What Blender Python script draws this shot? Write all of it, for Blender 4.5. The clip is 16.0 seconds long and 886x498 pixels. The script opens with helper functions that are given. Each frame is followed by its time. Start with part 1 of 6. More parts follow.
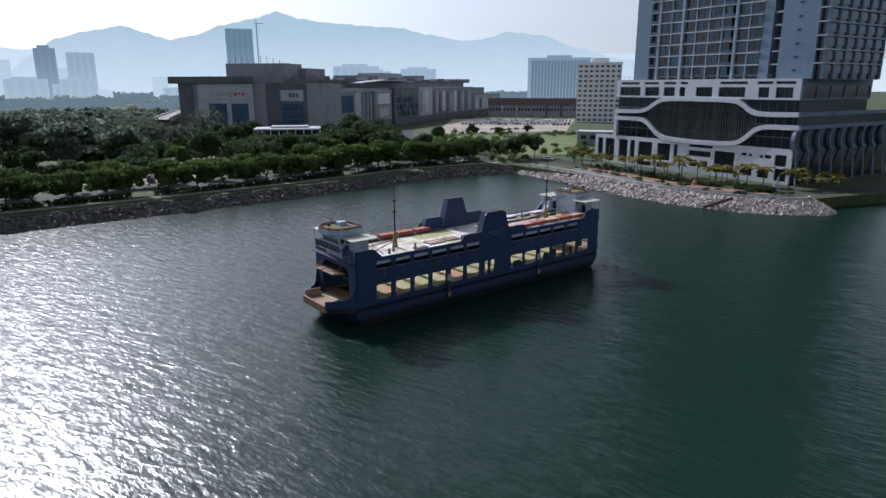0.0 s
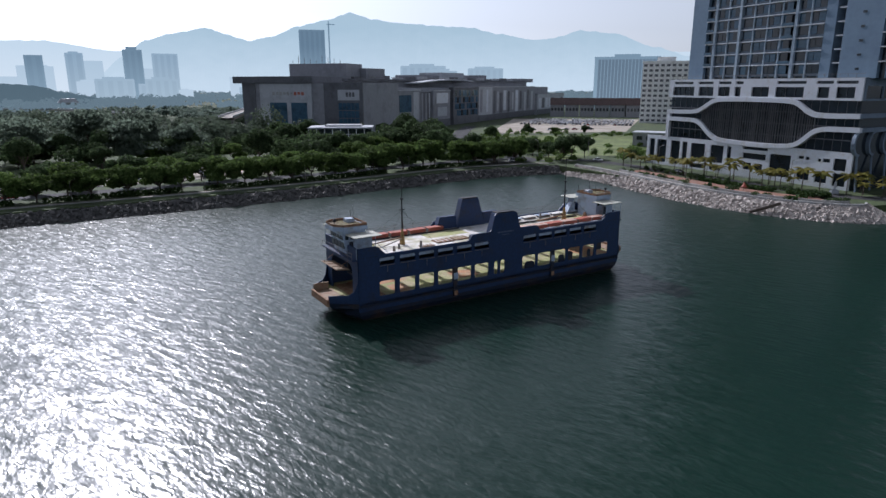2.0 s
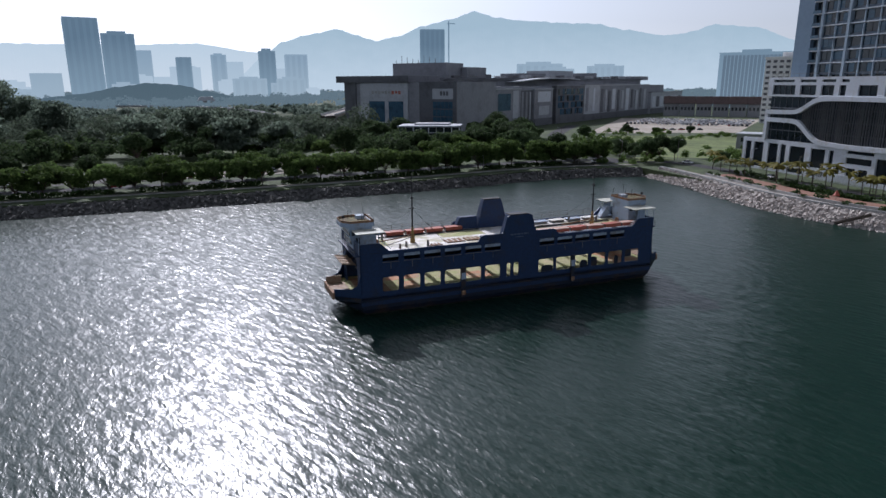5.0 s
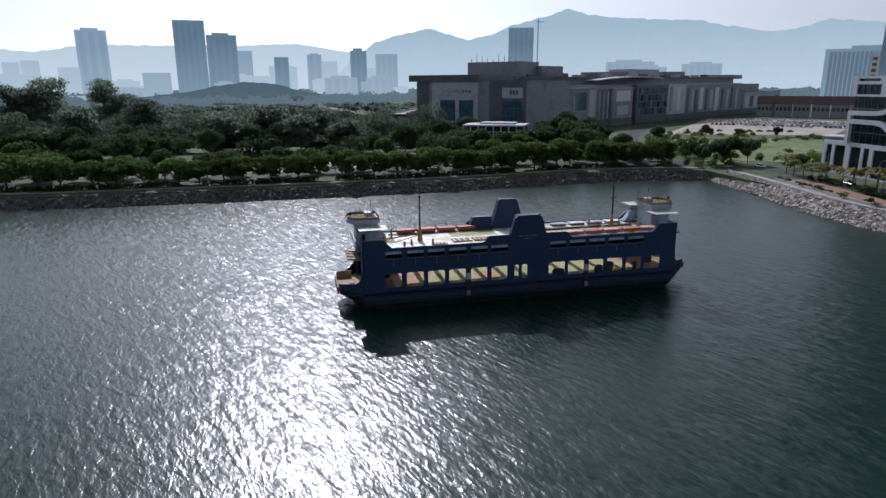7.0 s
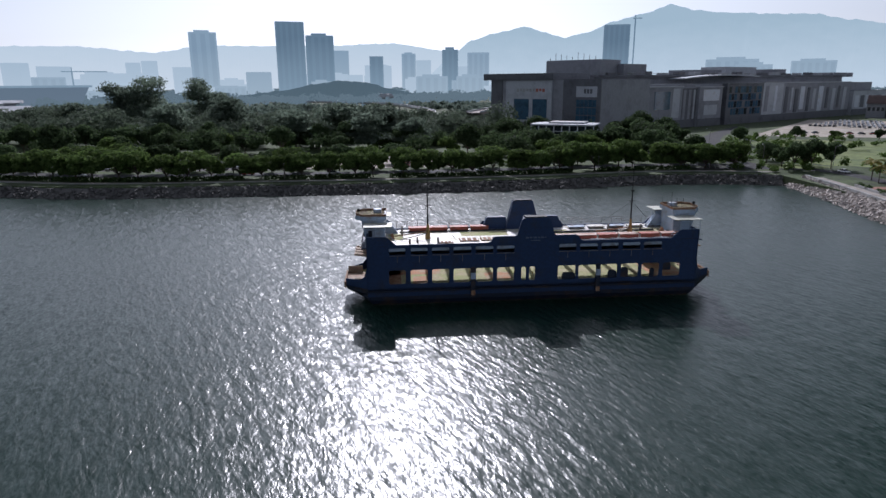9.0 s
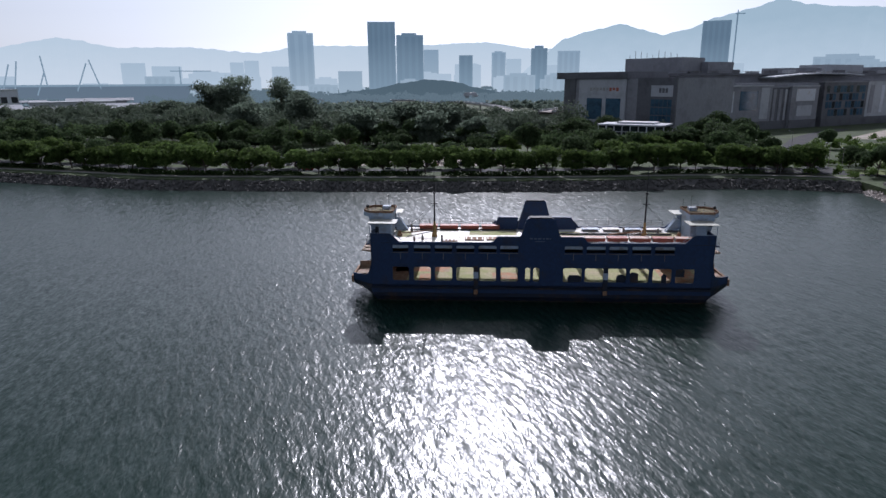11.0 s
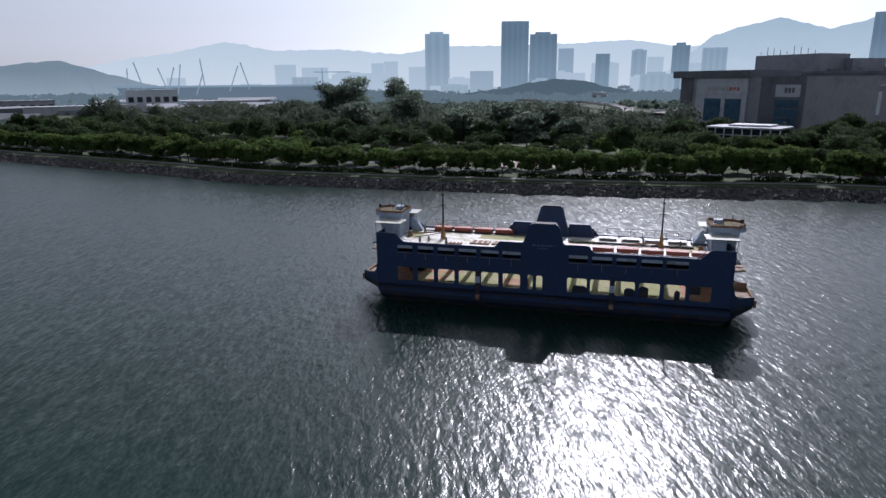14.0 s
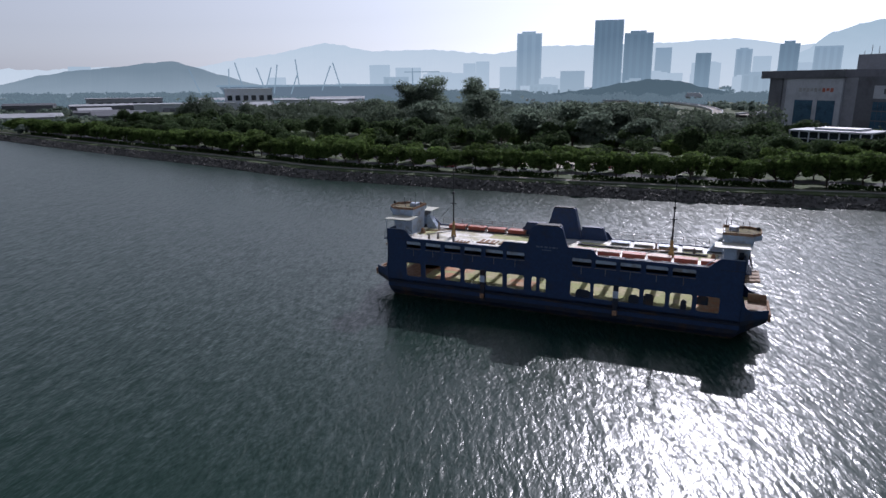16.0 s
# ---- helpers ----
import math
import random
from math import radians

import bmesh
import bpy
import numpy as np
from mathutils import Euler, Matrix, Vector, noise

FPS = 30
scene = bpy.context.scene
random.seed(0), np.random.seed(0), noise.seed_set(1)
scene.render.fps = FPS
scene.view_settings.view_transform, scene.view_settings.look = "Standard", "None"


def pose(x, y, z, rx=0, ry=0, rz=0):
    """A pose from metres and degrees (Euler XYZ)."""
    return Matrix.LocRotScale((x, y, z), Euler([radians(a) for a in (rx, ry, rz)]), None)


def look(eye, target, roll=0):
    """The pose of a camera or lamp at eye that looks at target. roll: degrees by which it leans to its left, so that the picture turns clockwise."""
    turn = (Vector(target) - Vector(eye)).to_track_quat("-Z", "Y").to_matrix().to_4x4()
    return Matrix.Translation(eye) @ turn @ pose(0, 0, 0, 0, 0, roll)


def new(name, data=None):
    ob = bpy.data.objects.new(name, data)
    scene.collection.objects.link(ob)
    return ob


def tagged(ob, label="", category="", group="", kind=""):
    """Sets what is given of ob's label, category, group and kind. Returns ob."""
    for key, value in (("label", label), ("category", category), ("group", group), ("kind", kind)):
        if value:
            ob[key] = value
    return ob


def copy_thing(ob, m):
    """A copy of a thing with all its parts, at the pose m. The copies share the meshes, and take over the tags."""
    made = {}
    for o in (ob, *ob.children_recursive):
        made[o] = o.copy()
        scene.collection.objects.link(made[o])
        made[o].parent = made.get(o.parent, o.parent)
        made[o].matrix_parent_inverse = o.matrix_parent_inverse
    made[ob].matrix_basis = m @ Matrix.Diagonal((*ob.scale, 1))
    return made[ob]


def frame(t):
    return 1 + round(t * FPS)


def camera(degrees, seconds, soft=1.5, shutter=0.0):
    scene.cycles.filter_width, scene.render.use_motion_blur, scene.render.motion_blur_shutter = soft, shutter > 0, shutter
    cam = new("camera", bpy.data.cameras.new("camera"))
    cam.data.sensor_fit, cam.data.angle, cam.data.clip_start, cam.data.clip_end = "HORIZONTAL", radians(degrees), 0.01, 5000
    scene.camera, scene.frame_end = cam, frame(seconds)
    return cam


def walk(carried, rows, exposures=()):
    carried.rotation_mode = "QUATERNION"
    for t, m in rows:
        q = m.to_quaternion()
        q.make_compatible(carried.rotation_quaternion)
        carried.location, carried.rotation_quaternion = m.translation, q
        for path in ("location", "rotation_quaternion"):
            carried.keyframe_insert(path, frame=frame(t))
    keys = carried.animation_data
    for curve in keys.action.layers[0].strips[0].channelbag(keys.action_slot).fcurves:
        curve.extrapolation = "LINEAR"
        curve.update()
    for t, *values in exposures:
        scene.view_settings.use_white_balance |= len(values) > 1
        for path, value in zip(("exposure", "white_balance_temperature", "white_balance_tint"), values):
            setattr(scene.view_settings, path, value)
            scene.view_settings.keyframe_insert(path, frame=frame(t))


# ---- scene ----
cam = camera(69.6, 16.0)
# seconds, x, y, z in metres over the water, and the turn in degrees
ROWS = [
    (0.0, -0.00, 0.00, 34.90, 75.62, 0.09, 1.74),
    (0.5, 2.31, -0.05, 34.90, 75.62, 0.09, 3.19),
    (1.0, 4.68, -0.12, 34.91, 75.62, 0.10, 4.70),
    (1.5, 7.12, -0.11, 34.93, 75.60, 0.10, 6.29),
    (2.0, 9.68, 0.02, 34.95, 75.59, 0.09, 7.91),
    (2.5, 12.38, 0.26, 34.99, 75.57, 0.14, 9.63),
    (3.0, 15.20, 0.61, 35.03, 75.56, 0.15, 11.40),
    (3.5, 18.11, 1.05, 35.09, 75.53, 0.20, 13.22),
    (4.0, 21.06, 1.62, 35.23, 75.51, 0.25, 15.00),
    (6.5, 36.12, 6.64, 35.40, 75.40, 0.30, 24.61),
    (7.0, 39.25, 8.11, 35.38, 75.40, 0.31, 26.70),
    (7.5, 42.36, 9.65, 35.37, 75.38, 0.37, 28.82),
    (8.0, 45.40, 11.30, 35.39, 75.36, 0.38, 30.91),
    (8.5, 48.36, 13.08, 35.43, 75.35, 0.37, 32.98),
    (9.0, 51.24, 14.94, 35.42, 75.32, 0.35, 35.04),
    (9.5, 54.03, 16.86, 35.41, 75.32, 0.39, 37.06),
    (10.0, 56.81, 18.85, 35.40, 75.28, 0.34, 39.08),
    (12.5, 69.32, 30.59, 35.26, 75.33, 0.48, 49.20),
    (13.0, 71.41, 33.48, 35.34, 75.32, 0.48, 51.22),
    (13.5, 73.39, 36.34, 35.43, 75.34, 0.50, 53.23),
    (14.0, 75.31, 39.18, 35.48, 75.32, 0.56, 55.26),
    (14.5, 77.14, 41.98, 35.50, 75.35, 0.52, 57.29),
    (15.0, 78.97, 44.75, 35.47, 75.36, 0.50, 59.36),
    (15.5, 80.77, 47.50, 35.38, 75.38, 0.50, 61.41),
    (16.0, 82.57, 50.24, 35.16, 75.39, 0.41, 63.49),
]
walk(cam, [(t, pose(x, y, z, rx, ry, rz)) for t, x, y, z, rx, ry, rz in ROWS], [(0.0, 0.12, 5900, 15), (3.5, -0.06, 5900, 15), (9.0, -0.16, 5900, 16), (16.0, -0.16, 5900, 18)])

# ---- light: hazy afternoon, sun ahead of the camera ----
SUN_AZ, SUN_EL = 39.9, 36.0   # degrees from +y towards -x, degrees over the horizon
world = bpy.data.worlds.new("sky")
scene.world = world
world.use_nodes = True
wn = world.node_tree.nodes
sky = wn.new("ShaderNodeTexSky")
sky.sky_type = 'NISHITA'
sky.sun_disc = False
sky.sun_elevation = radians(SUN_EL)
sky.sun_rotation = radians(-SUN_AZ)
sky.dust_density = 1.4
sky.air_density = 1.0
sky.ozone_density = 3.0
wn["Background"].inputs[1].default_value = 0.080
tint = wn.new("ShaderNodeVectorMath")   # the camera's cool white balance
tint.operation = 'MULTIPLY'
tint.inputs[1].default_value = (0.98, 1.02, 1.06)
haze = wn.new("ShaderNodeHueSaturation")   # humid white haze
haze.inputs["Saturation"].default_value = 0.24
world.node_tree.links.new(sky.outputs[0], haze.inputs["Color"])
world.node_tree.links.new(haze.outputs[0], tint.inputs[0])
# bright aureole of the humid air round the sun
gen = wn.new("ShaderNodeTexCoord")
dot = wn.new("ShaderNodeVectorMath")
dot.operation = 'DOT_PRODUCT'
dot.inputs[1].default_value = (-math.sin(radians(SUN_AZ)) * math.cos(radians(SUN_EL)), math.cos(radians(SUN_AZ)) * math.cos(radians(SUN_EL)), math.sin(radians(SUN_EL)))
world.node_tree.links.new(gen.outputs["Generated"], dot.inputs[0])
clip = wn.new("ShaderNodeMath")
clip.operation = 'MAXIMUM'
clip.inputs[1].default_value = 0.0
world.node_tree.links.new(dot.outputs["Value"], clip.inputs[0])
power = wn.new("ShaderNodeMath")
power.operation = 'POWER'
power.inputs[1].default_value = 6.5
world.node_tree.links.new(clip.outputs[0], power.inputs[0])
aure = wn.new("ShaderNodeVectorMath")
aure.operation = 'SCALE'
aure.inputs[0].default_value = (6.6, 6.5, 7.2)
world.node_tree.links.new(power.outputs[0], aure.inputs["Scale"])
both = wn.new("ShaderNodeVectorMath")
both.operation = 'ADD'
world.node_tree.links.new(tint.outputs[0], both.inputs[0])
world.node_tree.links.new(aure.outputs[0], both.inputs[1])
# thick bright air low over the horizon
level = wn.new("ShaderNodeSeparateXYZ")
world.node_tree.links.new(gen.outputs["Generated"], level.inputs[0])
fall = wn.new("ShaderNodeMapRange")
fall.inputs["From Min"].default_value, fall.inputs["From Max"].default_value = 0.0, 1.0
fall.inputs["To Min"].default_value, fall.inputs["To Max"].default_value = 1.0, 0.0
world.node_tree.links.new(level.outputs["Z"], fall.inputs["Value"])
thick = wn.new("ShaderNodeMath")
thick.operation = 'POWER'
thick.inputs[1].default_value = 5.0
world.node_tree.links.new(fall.outputs["Result"], thick.inputs[0])
low = wn.new("ShaderNodeVectorMath")
low.operation = 'SCALE'
low.inputs[0].default_value = (2.25, 2.32, 2.55)
world.node_tree.links.new(thick.outputs[0], low.inputs["Scale"])
every = wn.new("ShaderNodeVectorMath")
every.operation = 'ADD'
world.node_tree.links.new(both.outputs[0], every.inputs[0])
world.node_tree.links.new(low.outputs[0], every.inputs[1])
world.node_tree.links.new(every.outputs[0], wn["Background"].inputs[0])
lamp = bpy.data.lights.new("sun", 'SUN')
lamp.energy, lamp.angle, lamp.color = 3.8, radians(0.55), (1.0, 0.96, 0.95)
sun = new("sun", lamp)
sdir = Vector((-math.sin(radians(SUN_AZ)) * math.cos(radians(SUN_EL)), math.cos(radians(SUN_AZ)) * math.cos(radians(SUN_EL)), math.sin(radians(SUN_EL))))
sun.matrix_world = look(sdir * 200, (0, 0, 0))


# ---- materials ----
def shade(name, color, rough=0.6, metal=0.0, var=0.15, size=2.0, dirt=None, dirt_amount=0.3, bump=0.1, bump_size=0.0, spec=0.5, glow=None):
    """Noise-varied surface: colour, a second colour for stains, fine relief. size: metres of the larger variation."""
    m = bpy.data.materials.new(name)
    m.use_nodes = True
    nt = m.node_tree
    n, l = nt.nodes, nt.links
    b = n["Principled BSDF"]
    co = n.new("ShaderNodeTexCoord")
    big = n.new("ShaderNodeTexNoise")
    big.inputs["Scale"].default_value = 1.0 / size
    big.inputs["Detail"].default_value = 6
    big.inputs["Roughness"].default_value = 0.65
    fine = n.new("ShaderNodeTexNoise")
    fine.inputs["Scale"].default_value = 7.0 / size
    fine.inputs["Detail"].default_value = 8
    l.new(co.outputs["Object"], big.inputs["Vector"])
    l.new(co.outputs["Object"], fine.inputs["Vector"])
    r1 = n.new("ShaderNodeMapRange")
    r1.inputs["From Min"].default_value, r1.inputs["From Max"].default_value = 0.3, 0.7
    r1.inputs["To Min"].default_value, r1.inputs["To Max"].default_value = 1 - var, 1 + var
    l.new(fine.outputs["Fac"], r1.inputs["Value"])
    mix = n.new("ShaderNodeMix")
    mix.data_type = 'RGBA'
    mix.inputs["A"].default_value = (*color, 1)
    d = dirt if dirt else tuple(c * 0.55 for c in color)
    mix.inputs["B"].default_value = (*d, 1)
    r2 = n.new("ShaderNodeMapRange")
    r2.inputs["From Min"].default_value, r2.inputs["From Max"].default_value = 0.62 - 0.4 * dirt_amount, 0.78 - 0.3 * dirt_amount
    l.new(big.outputs["Fac"], r2.inputs["Value"])
    l.new(r2.outputs["Result"], mix.inputs["Factor"])
    mul = n.new("ShaderNodeVectorMath")
    mul.operation = 'SCALE'
    l.new(mix.outputs["Result"], mul.inputs[0])
    l.new(r1.outputs["Result"], mul.inputs["Scale"])
    l.new(mul.outputs[0], b.inputs["Base Color"])
    b.inputs["Roughness"].default_value = rough
    b.inputs["Metallic"].default_value = metal
    b.inputs["Specular IOR Level"].default_value = spec
    if bump:
        bp = n.new("ShaderNodeBump")
        bp.inputs["Strength"].default_value = bump
        bp.inputs["Distance"].default_value = bump_size or size * 0.03
        l.new(fine.outputs["Fac"], bp.inputs["Height"])
        l.new(bp.outputs["Normal"], b.inputs["Normal"])
    if glow:
        b.inputs["Emission Color"].default_value = (*glow[:3], 1)
        b.inputs["Emission Strength"].default_value = glow[3]
    return m


def water_material():
    m = bpy.data.materials.new("sea_water")
    m.use_nodes = True
    n, l = m.node_tree.nodes, m.node_tree.links
    b = n["Principled BSDF"]
    co = n.new("ShaderNodeTexCoord")
    big = n.new("ShaderNodeTexNoise")
    big.inputs["Scale"].default_value = 0.02
    big.inputs["Detail"].default_value = 4
    l.new(co.outputs["Object"], big.inputs["Vector"])
    mix = n.new("ShaderNodeMix")
    mix.data_type = 'RGBA'
    mix.inputs["A"].default_value = (0.0030, 0.0180, 0.0116, 1)
    mix.inputs["B"].default_value = (0.0042, 0.0240, 0.0152, 1)
    l.new(big.outputs["Fac"], mix.inputs["Factor"])
    l.new(mix.outputs["Result"], b.inputs["Base Color"])
    b.inputs["Roughness"].default_value = 0.28
    b.inputs["IOR"].default_value = 1.333
    b.inputs["Specular IOR Level"].default_value = 0.5
    height = None
    # long ripples across the wind, shorter chop, fine wrinkles: turn, stretch, scale, weight
    for turn, sx, sy, sc, w in ((34, 0.38, 1.0, 0.44, 0.26), (26, 0.34, 1.0, 1.0, 0.44), (46, 0.42, 1.0, 2.1, 0.19), (12, 0.6, 1.0, 5.0, 0.03)):
        mp = n.new("ShaderNodeMapping")
        mp.inputs["Rotation"].default_value = (0, 0, radians(turn))
        mp2 = n.new("ShaderNodeMapping")
        mp2.inputs["Scale"].default_value = (sx, sy, 1)
        tx = n.new("ShaderNodeTexNoise")
        tx.inputs["Scale"].default_value = sc
        tx.inputs["Detail"].default_value = 2.5
        tx.inputs["Roughness"].default_value = 0.5
        tx.inputs["Distortion"].default_value = 0.4
        l.new(co.outputs["Object"], mp.inputs["Vector"])
        l.new(mp.outputs["Vector"], mp2.inputs["Vector"])
        l.new(mp2.outputs["Vector"], tx.inputs["Vector"])
        ml = n.new("ShaderNodeMath")
        ml.operation = 'MULTIPLY'
        ml.inputs[1].default_value = w
        l.new(tx.outputs["Fac"], ml.inputs[0])
        if height is None:
            height = ml
        else:
            ad = n.new("ShaderNodeMath")
            ad.operation = 'ADD'
            l.new(height.outputs[0], ad.inputs[0])
            l.new(ml.outputs[0], ad.inputs[1])
            height = ad
    # faint ring waves spreading from both ends of the hull
    for cx, cy in ((23.5, 128.4), (-19.5, 92.5)):
        ds = n.new("ShaderNodeVectorMath")
        ds.operation = 'DISTANCE'
        ds.inputs[1].default_value = (cx, cy, 0)
        l.new(co.outputs["Object"], ds.inputs[0])
        ph = n.new("ShaderNodeMath")
        ph.operation = 'MULTIPLY'
        ph.inputs[1].default_value = math.tau / 2.6
        l.new(ds.outputs["Value"], ph.inputs[0])
        sn = n.new("ShaderNodeMath")
        sn.operation = 'SINE'
        l.new(ph.outputs[0], sn.inputs[0])
        fo = n.new("ShaderNodeMapRange")
        fo.interpolation_type = 'SMOOTHSTEP'
        fo.inputs["From Min"].default_value, fo.inputs["From Max"].default_value = 44.0, 22.0
        fo.inputs["To Min"].default_value, fo.inputs["To Max"].default_value = 0.0, 0.032
        l.new(ds.outputs["Value"], fo.inputs["Value"])
        rg = n.new("ShaderNodeMath")
        rg.operation = 'MULTIPLY'
        l.new(sn.outputs[0], rg.inputs[0])
        l.new(fo.outputs["Result"], rg.inputs[1])
        ad = n.new("ShaderNodeMath")
        ad.operation = 'ADD'
        l.new(height.outputs[0], ad.inputs[0])
        l.new(rg.outputs[0], ad.inputs[1])
        height = ad
    bp = n.new("ShaderNodeBump")
    bp.inputs["Strength"].default_value = 1.0
    bp.inputs["Distance"].default_value = 0.29
    l.new(height.outputs[0], bp.inputs["Height"])
    # facets too small for the ripples above: slopes along and across the wind
    total = bp.outputs["Normal"]
    for turn, sx, sc, along, across in ((30, 0.30, 1.0, 0.24, 0.30), (38, 0.42, 2.6, 0.20, 0.34)):
        mp = n.new("ShaderNodeMapping")
        mp.inputs["Rotation"].default_value = (0, 0, radians(turn))
        mp2 = n.new("ShaderNodeMapping")
        mp2.inputs["Scale"].default_value = (sx, 1, 1)
        tx = n.new("ShaderNodeTexNoise")
        tx.inputs["Scale"].default_value = sc
        tx.inputs["Detail"].default_value = 3
        tx.inputs["Distortion"].default_value = 0.3
        l.new(co.outputs["Object"], mp.inputs["Vector"])
        l.new(mp.outputs["Vector"], mp2.inputs["Vector"])
        l.new(mp2.outputs["Vector"], tx.inputs["Vector"])
        parts = n.new("ShaderNodeSeparateColor")
        l.new(tx.outputs["Color"], parts.inputs[0])
        c, s = math.cos(radians(turn)), math.sin(radians(turn))
        for out, way, k in (("Red", (s, c, 0), along), ("Green", (c, -s, 0), across)):
            ce = n.new("ShaderNodeMath")
            ce.operation = 'SUBTRACT'
            ce.inputs[1].default_value = 0.5
            l.new(parts.outputs[out], ce.inputs[0])
            sl = n.new("ShaderNodeVectorMath")
            sl.operation = 'SCALE'
            sl.inputs[0].default_value = (way[0] * k, way[1] * k, 0)
            l.new(ce.outputs[0], sl.inputs["Scale"])
            sm = n.new("ShaderNodeVectorMath")
            sm.operation = 'ADD'
            l.new(total, sm.inputs[0])
            l.new(sl.outputs[0], sm.inputs[1])
            total = sm.outputs[0]
    nm = n.new("ShaderNodeVectorMath")
    nm.operation = 'NORMALIZE'
    l.new(total, nm.inputs[0])
    l.new(nm.outputs[0], b.inputs["Normal"])
    return m


WATER = water_material()

# ---- mesh helpers ----
def mesh_of(name, bm, *materials):
    me = bpy.data.meshes.new(name)
    bmesh.ops.recalc_face_normals(bm, faces=bm.faces)
    bm.to_mesh(me)
    bm.free()
    for m in materials:
        me.materials.append(m)
    return me


def part(name, bm, material, parent, label=""):
    ob = new(name, mesh_of(name, bm, *(material if isinstance(material, (list, tuple)) else (material,))))
    if parent is not None:
        ob.parent = parent
    if label:
        ob["label"] = label
    return ob


def thing(name, m, label, category, group="", kind=""):
    """An empty at the base of a thing."""
    ob = new(name)
    ob.empty_display_size = 0.2
    ob.matrix_world = m
    return tagged(ob, label, category, group, kind)


def box(bm, x0, x1, y0, y1, z0, z1, bevel=0.0, mat=0):
    vs = [bm.verts.new((x, y, z)) for z in (z0, z1) for x, y in ((x0, y0), (x1, y0), (x1, y1), (x0, y1))]
    fs = [bm.faces.new([vs[i] for i in q]) for q in ((3, 2, 1, 0), (4, 5, 6, 7), (0, 1, 5, 4), (1, 2, 6, 5), (2, 3, 7, 6), (3, 0, 4, 7))]
    for f in fs:
        f.material_index = mat
    if bevel:
        es = list({e for f in fs for e in f.edges})
        bmesh.ops.bevel(bm, geom=es, offset=bevel, segments=1, affect='EDGES')
    return vs


def boxes(*rows, bevel=0.0):
    bm = bmesh.new()
    for r in rows:
        box(bm, *r, bevel=bevel)
    return bm


def tube(bm, a, b, r, sides=8, r2=None):
    a, b = Vector(a), Vector(b)
    q = (b - a).to_track_quat('Z', 'Y').to_matrix()
    r2 = r if r2 is None else r2
    ra = [bm.verts.new(a + q @ Vector((r * math.cos(k * math.tau / sides), r * math.sin(k * math.tau / sides), 0))) for k in range(sides)]
    rb = [bm.verts.new(b + q @ Vector((r2 * math.cos(k * math.tau / sides), r2 * math.sin(k * math.tau / sides), 0))) for k in range(sides)]
    for k in range(sides):
        bm.faces.new((ra[k], ra[(k + 1) % sides], rb[(k + 1) % sides], rb[k]))
    bm.faces.new(ra[::-1])
    bm.faces.new(rb)


def tubes(segments, r, sides=6):
    bm = bmesh.new()
    for a, b in segments:
        tube(bm, a, b, r, sides)
    return bm


def panel(outline, holes, place, thick):
    """A plate with holes. outline and holes: loops of (u, v); place: (u, v, w) to a point; thick: along w."""
    bm = bmesh.new()
    edges = []
    for lp in (outline, *holes):
        vs = [bm.verts.new((u, v, 0)) for u, v in lp]
        edges += [bm.edges.new((vs[i], vs[(i + 1) % len(vs)])) for i in range(len(vs))]
    bmesh.ops.triangle_fill(bm, edges=edges, use_beauty=True, use_dissolve=False, normal=(0, 0, 1))
    top = bmesh.ops.extrude_face_region(bm, geom=bm.faces[:])
    for v in top["geom"]:
        if isinstance(v, bmesh.types.BMVert):
            v.co.z += thick
    for v in bm.verts:
        v.co = Vector(place(*v.co))
    return bm


def rounded(u0, u1, v0, v1, r, n=3):
    out = []
    for cu, cv, a in ((u1 - r, v1 - r, 0), (u0 + r, v1 - r, 90), (u0 + r, v0 + r, 180), (u1 - r, v0 + r, 270)):
        for k in range(n + 1):
            t = radians(a + 90 * k / n)
            out.append((cu + r * math.cos(t), cv + r * math.sin(t)))
    return out


def prism(loop, z0, z1):
    """An upright prism on a loop of (x, y)."""
    bm = bmesh.new()
    lo = [bm.verts.new((x, y, z0)) for x, y in loop]
    hi = [bm.verts.new((x, y, z1)) for x, y in loop]
    k = len(loop)
    for i in range(k):
        bm.faces.new((lo[i], lo[(i + 1) % k], hi[(i + 1) % k], hi[i]))
    bm.faces.new(lo[::-1])
    bm.faces.new(hi)
    return bm

# ---- paints and surfaces ----
BLUE = shade("ferry_blue_paint", (0.006, 0.028, 0.088), 0.58, var=0.2, size=3.0, dirt=(0.018, 0.024, 0.046), dirt_amount=0.2, bump=0.15)
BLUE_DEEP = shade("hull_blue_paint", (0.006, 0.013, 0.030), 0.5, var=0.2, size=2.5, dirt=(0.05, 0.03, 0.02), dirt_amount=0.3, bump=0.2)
BOOT = shade("fouled_waterline", (0.020, 0.018, 0.016), 0.75, var=0.3, size=1.2, dirt=(0.06, 0.04, 0.02), dirt_amount=0.35, bump=0.4)
PALE = shade("pale_blue_paint", (0.36, 0.44, 0.55), 0.45, var=0.1, size=2.0, dirt=(0.22, 0.20, 0.18), dirt_amount=0.3, bump=0.1)
CREAM = shade("weathered_deck", (0.78, 0.75, 0.71), 0.5, var=0.15, size=4.0, dirt=(0.42, 0.38, 0.22), dirt_amount=0.42, bump=0.2)
MOSS = shade("mossy_deck", (0.36, 0.38, 0.16), 0.9, var=0.18, size=3.0, dirt=(0.48, 0.42, 0.26), dirt_amount=0.5, bump=0.3)
ORANGE_DECK = shade("rusty_deck", (0.50, 0.24, 0.12), 0.85, var=0.2, size=1.6, dirt=(0.42, 0.34, 0.22), dirt_amount=0.5, bump=0.3)
